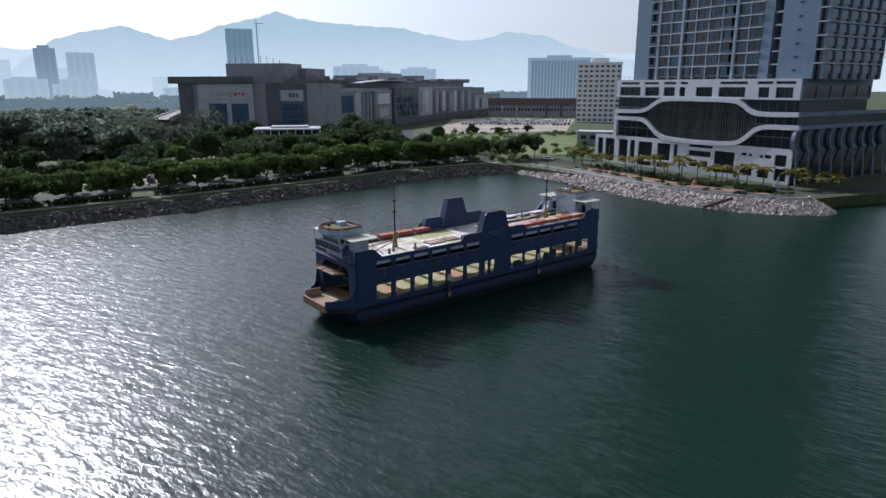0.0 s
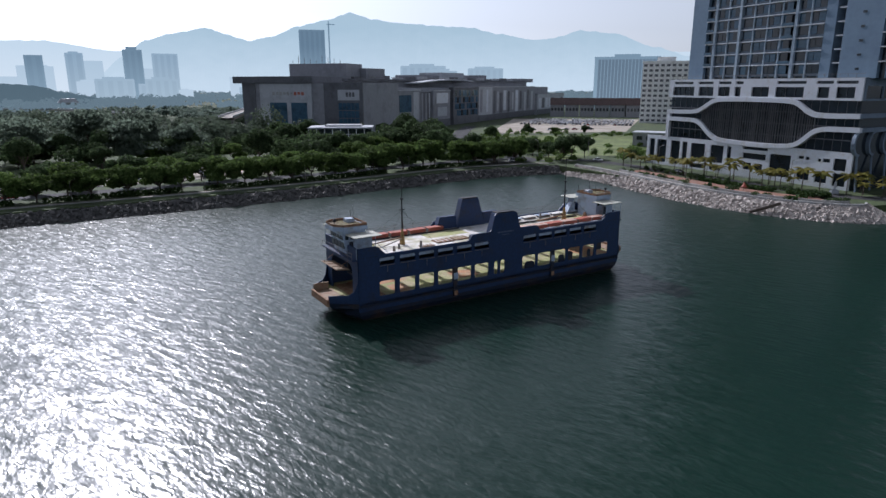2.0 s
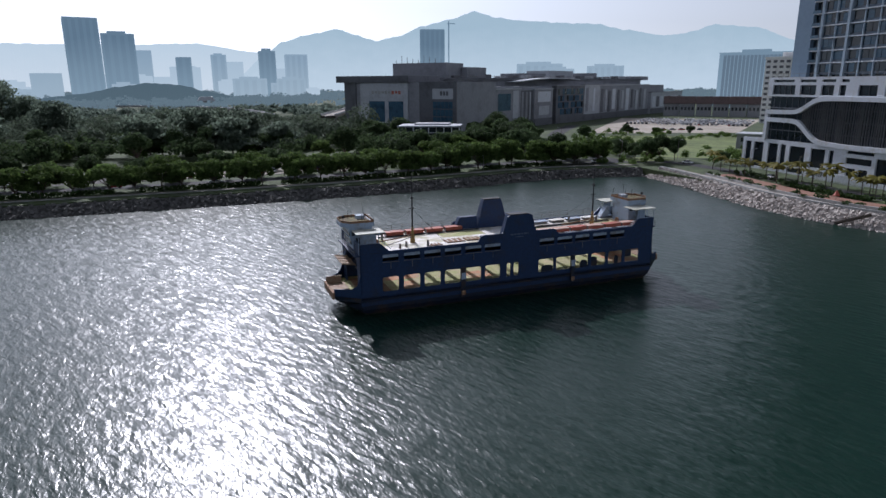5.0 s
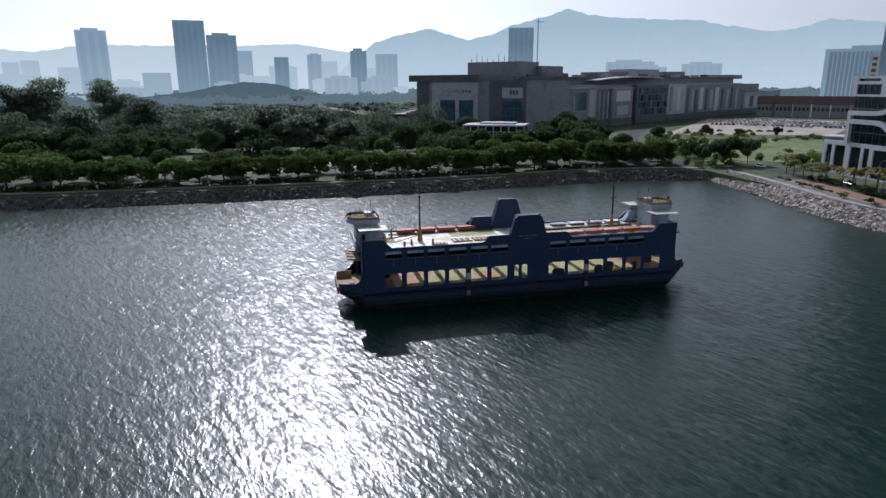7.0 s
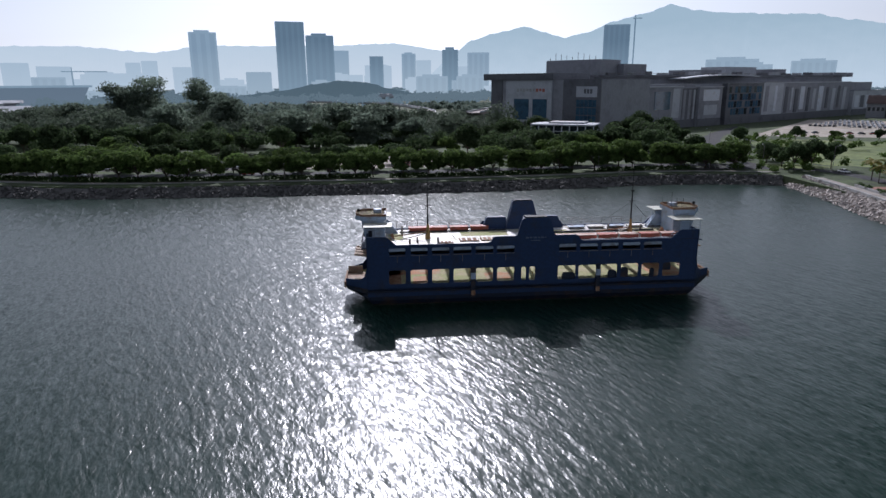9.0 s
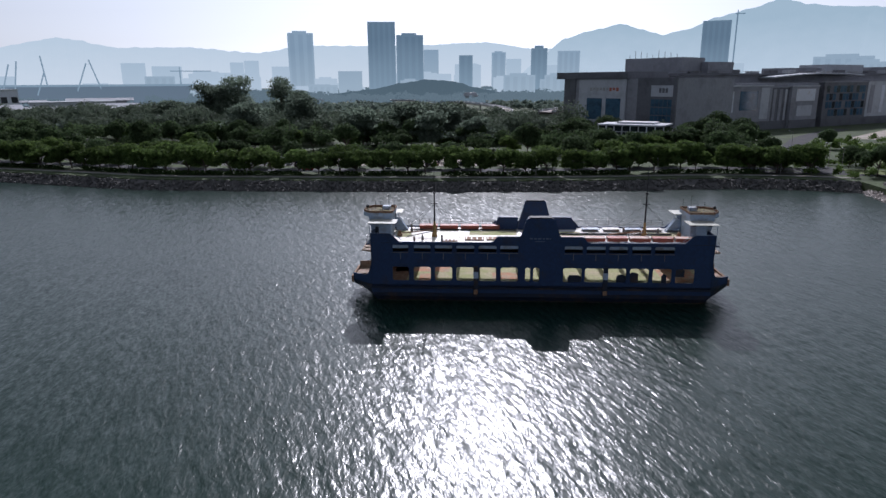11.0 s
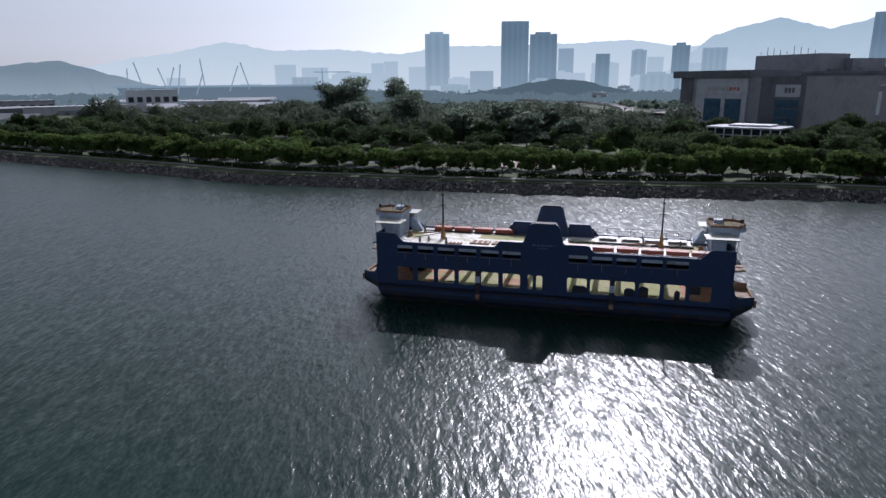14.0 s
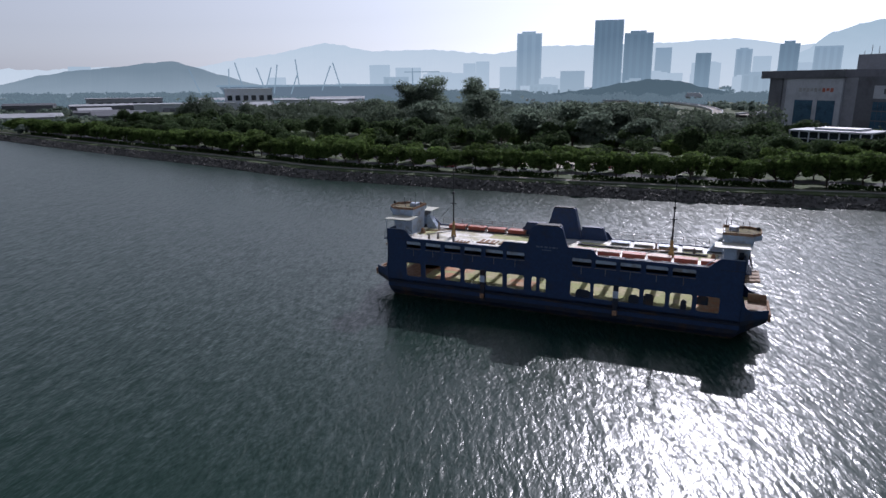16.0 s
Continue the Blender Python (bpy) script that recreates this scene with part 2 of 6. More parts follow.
RED = shade("faded_red_paint", (0.42, 0.095, 0.055), 0.6, var=0.15, size=1.5, dirt=(0.30, 0.12, 0.08), dirt_amount=0.4, bump=0.1)
RUST = shade("rust", (0.22, 0.11, 0.055), 0.85, var=0.3, size=0.7, dirt=(0.34, 0.22, 0.14), dirt_amount=0.5, bump=0.4)
TAN = shade("tan_ramp_plate", (0.33, 0.25, 0.17), 0.75, var=0.2, size=1.0, dirt=(0.26, 0.14, 0.08), dirt_amount=0.5, bump=0.3)
DARK = shade("black_paint_and_shade", (0.012, 0.013, 0.016), 0.7, var=0.2, bump=0.1)
STEEL = shade("dull_steel", (0.22, 0.22, 0.22), 0.5, 0.4, var=0.2, size=0.5, dirt=(0.20, 0.12, 0.07), dirt_amount=0.4)
MAST_PAINT = shade("ochre_mast_paint", (0.30, 0.19, 0.06), 0.6, var=0.2, size=0.8, dirt_amount=0.4)
WHITE = shade("white_paint", (0.60, 0.63, 0.68), 0.55, var=0.06, size=3.0, dirt=(0.48, 0.47, 0.44), dirt_amount=0.25, bump=0.05)
GLASS_DARK = shade("dark_window_glass", (0.018, 0.026, 0.036), 0.12, var=0.15, size=6.0, bump=0.0, spec=0.6)
GLASS_BLUE = shade("blue_window_glass", (0.055, 0.115, 0.175), 0.08, var=0.2, size=5.0, bump=0.0, spec=0.45)
CONCRETE = shade("concrete", (0.36, 0.36, 0.35), 0.85, var=0.12, size=4.0, dirt=(0.22, 0.22, 0.21), dirt_amount=0.35, bump=0.1)
BLUEGREY_WALL = shade("blue_grey_render", (0.17, 0.25, 0.34), 0.7, var=0.06, size=8.0, dirt=(0.14, 0.21, 0.30), dirt_amount=0.3, bump=0.05)
PINK_GREY = shade("pinkish_grey_cladding", (0.27, 0.275, 0.30), 0.7, var=0.08, size=10.0, dirt=(0.20, 0.205, 0.225), dirt_amount=0.35, bump=0.05)
LIGHT_GREY = shade("light_grey_cladding", (0.45, 0.47, 0.50), 0.7, var=0.07, size=9.0, dirt=(0.35, 0.36, 0.39), dirt_amount=0.3, bump=0.05)
DARK_GREY = shade("dark_grey_cladding", (0.115, 0.12, 0.135), 0.6, var=0.1, size=9.0, bump=0.05)
GRASS = shade("grass", (0.060, 0.090, 0.024), 0.95, var=0.3, size=9.0, dirt=(0.032, 0.048, 0.016), dirt_amount=0.6, bump=0.5, bump_size=0.2)
ASPHALT = shade("asphalt", (0.055, 0.056, 0.060), 0.85, var=0.15, size=5.0, dirt=(0.085, 0.083, 0.080), dirt_amount=0.4, bump=0.1, spec=0.12)
PATH = shade("pale_path_paving", (0.34, 0.31, 0.28), 0.85, var=0.12, size=3.0, dirt=(0.22, 0.20, 0.17), dirt_amount=0.35, bump=0.1, spec=0.12)
BRICK_PAVE = shade("orange_brick_paving", (0.25, 0.125, 0.08), 0.85, var=0.18, size=2.0, dirt=(0.22, 0.13, 0.10), dirt_amount=0.4, bump=0.1)
SAND = shade("dusty_gravel_lot", (0.40, 0.35, 0.29), 0.9, var=0.12, size=12.0, dirt=(0.27, 0.24, 0.19), dirt_amount=0.5, bump=0.1)
WORN_LOT = shade("worn_car_park_surface", (0.15, 0.145, 0.135), 0.9, var=0.15, size=8.0, dirt=(0.09, 0.088, 0.084), dirt_amount=0.5, bump=0.1, spec=0.12)
BARK = shade("bark", (0.085, 0.065, 0.050), 0.9, var=0.25, size=0.5, bump=0.4)
ROOF_TILE = shade("dark_tile_roof", (0.085, 0.055, 0.050), 0.8, var=0.2, size=4.0, bump=0.2)
METAL_ROOF = shade("light_metal_roof", (0.42, 0.43, 0.45), 0.45, var=0.08, size=8.0, dirt_amount=0.2, bump=0.05)


def island_material(name, a, b, rough=0.85, through_light=0.0, size=0.6, bump=0.3):
    """Colour picked at random for each separate piece between a and b, with a fine grain."""
    m = bpy.data.materials.new(name)
    m.use_nodes = True
    n, l = m.node_tree.nodes, m.node_tree.links
    p = n["Principled BSDF"]
    g = n.new("ShaderNodeNewGeometry")
    ob = n.new("ShaderNodeObjectInfo")
    mix = n.new("ShaderNodeMix")
    mix.data_type = 'RGBA'
    mix.inputs["A"].default_value, mix.inputs["B"].default_value = (*a, 1), (*b, 1)
    l.new(g.outputs["Random Per Island"], mix.inputs["Factor"])
    tx = n.new("ShaderNodeTexNoise")
    tx.inputs["Scale"].default_value = 1.0 / size
    tx.inputs["Detail"].default_value = 5
    co = n.new("ShaderNodeTexCoord")
    l.new(co.outputs["Object"], tx.inputs["Vector"])
    r = n.new("ShaderNodeMapRange")
    r.inputs["To Min"].default_value, r.inputs["To Max"].default_value = 0.55, 1.45
    l.new(tx.outputs["Fac"], r.inputs["Value"])
    r3 = n.new("ShaderNodeMapRange")
    r3.inputs["To Min"].default_value, r3.inputs["To Max"].default_value = 0.75, 1.25
    l.new(ob.outputs["Random"], r3.inputs["Value"])
    mm = n.new("ShaderNodeMath")
    mm.operation = 'MULTIPLY'
    l.new(r.outputs["Result"], mm.inputs[0])
    l.new(r3.outputs["Result"], mm.inputs[1])
    sc = n.new("ShaderNodeVectorMath")
    sc.operation = 'SCALE'
    l.new(mix.outputs["Result"], sc.inputs[0])
    l.new(mm.outputs[0], sc.inputs["Scale"])
    l.new(sc.outputs[0], p.inputs["Base Color"])
    p.inputs["Roughness"].default_value = rough
    p.inputs["Specular IOR Level"].default_value = 0.25 if not through_light else 0.08
    if bump:
        bp = n.new("ShaderNodeBump")
        bp.inputs["Strength"].default_value = bump
        bp.inputs["Distance"].default_value = 0.08
        l.new(tx.outputs["Fac"], bp.inputs["Height"])
        l.new(bp.outputs["Normal"], p.inputs["Normal"])
    if through_light:
        tr = n.new("ShaderNodeBsdfTranslucent")
        l.new(sc.outputs[0], tr.inputs["Color"])
        mx = n.new("ShaderNodeMixShader")
        mx.inputs[0].default_value = through_light
        l.new(p.outputs[0], mx.inputs[1])
        l.new(tr.outputs[0], mx.inputs[2])
        l.new(mx.outputs[0], n["Material Output"].inputs[0])
    return m


LEAF = island_material("rain_tree_leaf", (0.060, 0.103, 0.028), (0.118, 0.172, 0.050), 0.75, 0.55, bump=0)
LEAF_DARK = island_material("dark_leaf", (0.044, 0.074, 0.032), (0.084, 0.120, 0.054), 0.75, 0.55, bump=0)
# woods, tall and far leaves: air haze mixed into paler, greyer colours
LEAF_WOODS = island_material("hazed_woods_leaf", (0.078, 0.104, 0.072), (0.114, 0.142, 0.098), 0.7, 0.4, bump=0)
LEAF_TALL = island_material("hazed_feathery_leaf", (0.105, 0.140, 0.105), (0.165, 0.205, 0.155), 0.8, 0.72, bump=0)
LEAF_FAR = island_material("hazed_far_leaf", (0.105, 0.140, 0.115), (0.150, 0.185, 0.150), 0.8, 0.55, bump=0)
PALM_LEAF = island_material("palm_frond", (0.10, 0.11, 0.025), (0.22, 0.18, 0.04), 0.6, 0.3, bump=0)
HEDGE_LEAF = island_material("hedge_leaf", (0.020, 0.045, 0.014), (0.050, 0.080, 0.022), 0.7, 0.2, bump=0)
ROCK_GREY = island_material("grey_revetment_rock", (0.060, 0.058, 0.056), (0.15, 0.145, 0.135), 0.9, size=0.4)
ROCK_PINK = island_material("pale_pinkish_rock", (0.22, 0.195, 0.178), (0.42, 0.38, 0.345), 0.9, size=0.4)

# ---- water and ground ----
bm = bmesh.new()
bm.faces.new([bm.verts.new(p) for p in ((-4600, -4600, 0), (4600, -4600, 0), (4600, 4600, 0), (-4600, 4600, 0))])
water = tagged(part("water", bm, WATER, None), "dark green rippled sea water glittering in the sun", "water", kind="structure")
SHORE_W = [(-900, -230), (-430, -22), (-292, 45), (-203, 91), (-163, 107), (-127, 136), (-80, 174), (-41, 210), (-15, 240), (8, 256), (22, 261)]
SHORE_E = [(22, 261), (38, 234), (51, 208), (64, 191), (77, 180), (92, 174), (103, 176), (106, 182)]


def resample(pts, step):
    out = []
    for (x0, y0), (x1, y1) in zip(pts, pts[1:]):
        k = max(1, int(math.hypot(x1 - x0, y1 - y0) / step))
        out += [(x0 + (x1 - x0) * i / k, y0 + (y1 - y0) * i / k) for i in range(k)]
    return out + [pts[-1]]


def smooth_line(pts, rounds=2):
    for _ in range(rounds):
        q = [pts[0]]
        for a, b in zip(pts, pts[1:]):
            q += [(a[0] * .75 + b[0] * .25, a[1] * .75 + b[1] * .25), (a[0] * .25 + b[0] * .75, a[1] * .25 + b[1] * .75)]
        pts = q + [pts[-1]]
    return pts


def offset(pts, d):
    """The line moved d metres to its left."""
    out = []
    for i, (x, y) in enumerate(pts):
        a, b = pts[max(i - 1, 0)], pts[min(i + 1, len(pts) - 1)]
        h = math.hypot(b[0] - a[0], b[1] - a[1]) or 1
        out.append((x - (b[1] - a[1]) / h * d, y + (b[0] - a[0]) / h * d))
    return out


WLINE = resample(smooth_line(SHORE_W), 6)
ELINE = resample(smooth_line(SHORE_E), 4)
GROUND_Z = 3.0
ground_line = offset(WLINE, 6) + offset(ELINE, 6)[6:] + [(112, 190), (128, 196), (400, 330), (4600, 420), (4600, 4600), (-4600, 4600), (-4600, -1500)]
ground = tagged(part("ground", prism(ground_line, -1.5, GROUND_Z), GRASS, None), "green grass ground behind the waterfront", "ground", kind="structure")


def strip(name, line, d0, d1, z, mat, label, thick=0.0, kind="structure", category=None):
    """A band along a line, from d0 to d1 metres to its left."""
    bm = bmesh.new()
    a, b = offset(line, d0), offset(line, d1)
    va = [bm.verts.new((x, y, z)) for x, y in a]
    vb = [bm.verts.new((x, y, z)) for x, y in b]
    for i in range(len(a) - 1):
        bm.faces.new((va[i], va[i + 1], vb[i + 1], vb[i]))
    if thick:
        g = bmesh.ops.extrude_face_region(bm, geom=bm.faces[:])
        for v in g["geom"]:
            if isinstance(v, bmesh.types.BMVert):
                v.co.z -= thick
    return tagged(part(name, bm, mat, None), label, category or name.replace("_", " "), kind=kind)


def rock_bank(name, line, n, mat, label, width, top, smin, smax, seed):
    """A sloped bank of many broken stones from the water up to the top."""
    rnd = random.Random(seed)
    verts, faces = [], []
    base = [(-1, -1, -1), (1, -1, -1), (1, 1, -1), (-1, 1, -1), (-.7, -.7, 1), (.7, -.7, 1), (.7, .7, 1), (-.7, .7, 1)]
    quads = [(3, 2, 1, 0), (4, 5, 6, 7), (0, 1, 5, 4), (1, 2, 6, 5), (2, 3, 7, 6), (3, 0, 4, 7)]
    outer, inner = line, offset(line, width)
    for _ in range(n):
        i = rnd.randrange(len(line) - 1)
        f, g = rnd.random(), rnd.random() ** 0.9
        ox, oy = outer[i][0] + (outer[i + 1][0] - outer[i][0]) * f, outer[i][1] + (outer[i + 1][1] - outer[i][1]) * f
        ix, iy = inner[i][0] + (inner[i + 1][0] - inner[i][0]) * f, inner[i][1] + (inner[i + 1][1] - inner[i][1]) * f
        c = Vector((ox + (ix - ox) * g, oy + (iy - oy) * g, -0.3 + (top + 0.3) * g + rnd.uniform(-.15, .15)))
        s = rnd.uniform(smin, smax)
        e = Euler((rnd.uniform(-.7, .7), rnd.uniform(-.7, .7), rnd.uniform(0, 6.28))).to_matrix()
        k = len(verts)
        for b in base:
            v = Vector((b[0] * s * rnd.uniform(.7, 1.25), b[1] * s * rnd.uniform(.6, 1.0), b[2] * s * rnd.uniform(.4, .75)))
            verts.append(c + e @ v)
        faces += [tuple(k + q for q in quad) for quad in quads]
    me = bpy.data.meshes.new(name)
    me.from_pydata([tuple(v) for v in verts], [], faces)
    me.materials.append(mat)
    return tagged(new(name, me), label, "rocks", kind="stuff")


WNEAR = [p for p in WLINE if p[0] > -460]
# sloped beds under the stones
for nm, ln, mt in (("bank_west", WLINE, ROCK_GREY), ("bank_east", ELINE, ROCK_PINK)):
    bm = bmesh.new()
    a, b, c = offset(ln, -0.6), offset(ln, 6.2), offset(ln, 6.6)
    va, vb, vc = ([bm.verts.new((x, y, z)) for x, y in q] for q, z in ((a, -0.7), (b, 2.75), (c, 3.02)))
    for i in range(len(ln) - 1):
        bm.faces.new((va[i], va[i + 1], vb[i + 1], vb[i]))
        bm.faces.new((vb[i], vb[i + 1], vc[i + 1], vc[i]))
    tagged(part(nm, bm, mt, None), "sloping stone bank at the water", "bank", kind="structure")
rock_bank("rocks_west", WNEAR, 5200, ROCK_GREY, "dark grey broken boulders along the waterline", 5.4, 2.7, 0.28, 0.75, 3)
rock_bank("rocks_east", ELINE, 3600, ROCK_PINK, "pale pinkish armour stones on the revetment", 6.5, 3.2, 0.3, 0.75, 4)
strip("path_promenade", WLINE, 12.5, 15.2, GROUND_Z + .02, PATH, "pale paved waterside promenade")
strip("kerb", WLINE, 12.2, 12.5, GROUND_Z + .14, CONCRETE, "low concrete kerb beside the promenade", 0.2)
strip("road_waterfront", WLINE, 27, 35, GROUND_Z + .02, ASPHALT, "grey asphalt road behind the hedge")
strip("parking_strip", [p for p in WLINE if -340 < p[0] < -50], 43, 61, GROUND_Z + .03, WORN_LOT, "worn grey car park behind the shore road", category="parking lot")
strip("parapet", ELINE, 6.4, 7.0, GROUND_Z + 1.0, CONCRETE, "low pale concrete sea wall", 1.3)
strip("path_east", ELINE, 7.0, 12.5, GROUND_Z + .03, PATH, "pale concrete seaside footpath")
strip("planter_wall", ELINE[4:-6], 12.5, 12.9, GROUND_Z + .8, CONCRETE, "low concrete planter wall", 0.9)
strip("pavement_orange", ELINE[4:-5], 14.5, 23.0, GROUND_Z + .03, BRICK_PAVE, "orange brick paving on the forecourt")
ROAD_IN = smooth_line([(20, 285), (2, 292), (-14, 318), (-24, 345), (-30, 380), (-40, 430), (-40, 520)])
strip("road_mall", ROAD_IN, -5, 5, GROUND_Z + .05, ASPHALT, "grey road curving towards the shopping mall")
ROAD_E = smooth_line([(-10, 268), (12, 284), (30, 290), (48, 272), (62, 250), (80, 224), (98, 200), (112, 196), (150, 214), (240, 262)])
strip("road_east", ROAD_E, -3.5, 3.5, GROUND_Z + .06, ASPHALT, "grey access road along the seafront")
tagged(part("parking_lot", prism([(-20, 440), (75, 470), (110, 640), (-10, 640)], GROUND_Z - .5, GROUND_Z + .04), SAND, None), "dusty pale open-air parking lot", "parking lot", kind="structure")
tagged(part("parking_court", prism([(-150, 175), (-85, 228), (-108, 262), (-176, 206)], GROUND_Z - .5, GROUND_Z + .04), SAND, None), "pale car park surface between the trees", "parking lot", kind="structure")
tagged(part("parking_yard", prism([(-250, 118), (-165, 165), (-190, 205), (-280, 150)], GROUND_Z - .5, GROUND_Z + .04), ASPHALT, None), "grey car park under the trees", "parking lot", kind="structure")

LAWN_GRASS = shade("sunny_lawn", (0.15, 0.185, 0.055), 0.95, var=0.25, size=12.0, dirt=(0.085, 0.12, 0.035), dirt_amount=0.5, bump=0.4, bump_size=0.15)
tagged(part("lawn", prism([(30, 305), (70, 310), (84, 350), (80, 435), (0, 425), (-14, 395), (6, 330)], GROUND_Z - .4, GROUND_Z + .03), LAWN_GRASS, None), "open yellow-green grass field", "lawn", kind="structure")
tagged(part("lawn_island", prism([(14, 284), (30, 292), (34, 300), (22, 304), (8, 296)], GROUND_Z - .4, GROUND_Z + .07), LAWN_GRASS, None), "bright green lawn inside the road bend", "lawn", kind="structure")
METAL_CREAM = shade("cream_sheet_metal", (0.50, 0.50, 0.42), 0.5, var=0.1, size=1.5, dirt=(0.34, 0.32, 0.24), dirt_amount=0.3)
CREAM_RED = shade("sun_bleached_red_paint", (0.60, 0.42, 0.34), 0.6, var=0.15, size=1.6, dirt=(0.45, 0.20, 0.13), dirt_amount=0.45)
WHITE_BRIGHT = shade("bright_white_paint", (0.85, 0.85, 0.84), 0.6, var=0.05, size=4.0, dirt=(0.62, 0.61, 0.58), dirt_amount=0.25, bump=0.05)
# podium side colour: pale blue darkened to stand for its shade
SHADE_BLUE = shade("shaded_blue_concrete", (0.16, 0.21, 0.27), 0.7, var=0.1, size=4.0, bump=0.05)

# ---- the ferry: long axis x, sun side +y, water at 0 ----
FX, NY, FY = 2.03, -5.7, 6.7
ferry = thing("ferry", pose(FX, 110.4, 0, 0, 0, 39.9), "weathered dark blue double-ended car ferry afloat at anchor", "ferry")
BAYS = [(-24, -21.3), (-20.5, -17.7), (-17, -14.2), (-13.5, -10.7), (-9.8, -7.0), (-6.3, -3.5), (-2.3, -1.5), (-1.0, 0.0), (3.8, 6.8), (7.3, 10.3), (10.9, 13.9), (14.5, 17.5), (18.1, 21.1), (21.7, 24.7)]
UPPER = [(-23.9, -21.3), (-20.4, -17.7), (-17, -14.2), (-13.5, -10.6), (-9.9, -7.0), (-6.4, -3.5), (3.9, 6.8), (7.4, 10.4), (11, 13.9), (14.6, 17.6), (18.2, 21.3)]

FADED = shade("faded_lettering_paint", (0.10, 0.13, 0.19), 0.6)
# hull below the car deck, tapering to a ramp at each end
bm = bmesh.new()
rings = []
for z, xs, ys, xe, ye in ((-0.9, 25.5, 5.2, 26.8, 2.2), (0.25, 26.8, 5.75, 28.0, 2.5), (0.9, 27.2, 6.1, 28.9, 2.8), (2.2, 27.5, 6.2, 30.9, 3.3), (2.95, 27.5, 6.2, 31.2, 3.4)):
    rings.append([bm.verts.new((x, 0.5 + y, z)) for x, y in ((-xs, -ys), (xs, -ys), (xe, -ye), (xe, ye), (xs, ys), (-xs, ys), (-xe, ye), (-xe, -ye))])
for k, (a, b) in enumerate(zip(rings, rings[1:])):
    for i in range(8):
        bm.faces.new((a[i], a[(i + 1) % 8], b[(i + 1) % 8], b[i])).material_index = 1 if k < 1 else 0
bm.faces.new(rings[0][::-1])
hull = part("hull", bm, (BLUE_DEEP, BOOT), ferry, "dark blue steel hull with fouled waterline")
loop = [(-27.4, -5.6), (27.4, -5.6), (31.1, -2.8), (31.1, 3.8), (27.4, 6.6), (-27.4, 6.6), (-31.1, 3.8), (-31.1, -2.8)]
part("car_deck", prism(loop, 2.7, 3.0), MOSS, ferry, "mossy yellow-green car deck")
rub = bmesh.new()
box(rub, -27.4, 27.4, -5.95, -5.7, 2.35, 2.6)
part("rubbing_strake", rub, BLUE_DEEP, ferry)
rub = bmesh.new()
box(rub, -27.4, 27.4, 6.7, 6.95, 2.35, 2.6)
part("rubbing_strake", rub, BLUE_DEEP, ferry)


def side_outline():
    right = [(27.5, 1.6), (27.5, 11.55), (24.5, 11.55), (24.0, 11.35), (22.9, 10.2), (7.9, 10.2), (7.5, 10.35), (7.0, 11.05), (6.6, 11.2), (3.3, 11.2), (3.05, 11.4), (2.35, 13.9), (2.0, 14.15)]
    return right + [(-x, z) for x, z in reversed(right)]


part("side_wall", panel(side_outline(), [rounded(a, b, 3.62, 6.0, 0.32) for a, b in BAYS] + [rounded(a, b, 8.55, 9.65, 0.22) for a, b in UPPER], lambda u, v, w: (u, NY + w, v), 0.22), BLUE, ferry, "blue steel side pierced by rounded openings")
# unseen sun side: tall openings added for sun on the car deck, ends closed
FAR_BAYS = [(-24 + 3.6 * k, -21.3 + 3.6 * k) for k in range(14)]
far_outline = [(27.5, 1.6), (27.5, 11.4), (24.3, 11.4), (22.9, 10.2), (7.8, 10.2), (7.0, 11.2), (-7.0, 11.2), (-7.8, 10.2), (-22.9, 10.2), (-24.3, 11.4), (-27.5, 11.4), (-27.5, 1.6)]
part("side_wall", panel(far_outline, [rounded(a, b, 3.62, 9.45, 0.32) for a, b in FAR_BAYS if -21 < a and b < 22], lambda u, v, w: (u, FY - w, v), 0.22), BLUE, ferry)
part("top_deck", boxes((-27.3, 27.3, NY + .22, FY - .22, 9.55, 9.95)), CREAM, ferry, "weathered cream upper deck with moss stains")
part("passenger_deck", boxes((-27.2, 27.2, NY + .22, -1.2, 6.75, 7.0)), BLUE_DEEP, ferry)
# wall added to block the view through the passenger windows, keeping them dark
part("view_blocking_wall", boxes((-27.2, 27.2, -1.2, -1.05, 6.75, 9.55)), BLUE_DEEP, ferry)
# roller blinds, sills and rail posts of the passenger windows
for a, b in UPPER:
    part("blind", panel([(a - .02, 9.12), (b + .02, 9.12), (b + .02, 9.5), (b - .25, 9.7), (a + .25, 9.7), (a - .02, 9.5)], [], lambda u, v, w: (u, NY + .12 + w, v), 0.05), PALE, ferry, "pale blue window blind half drawn")
    part("window_rail", tubes([((a, NY - .06, 8.42), (b, NY - .06, 8.42)), (((a + b) / 2, NY - .06, 8.42), ((a + b) / 2, NY - .06, 7.3))], 0.045), STEEL, ferry)
    part("awning_lip", boxes((a - .05, b + .05, NY - .12, NY, 9.68, 9.76)), BLUE, ferry)
# frames between the far openings and deck beams
for x in (-20.9, -13.7, -6.5, 0.7, 7.9, 15.1, 22.3):
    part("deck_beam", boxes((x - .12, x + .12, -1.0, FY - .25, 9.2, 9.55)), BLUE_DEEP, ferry)
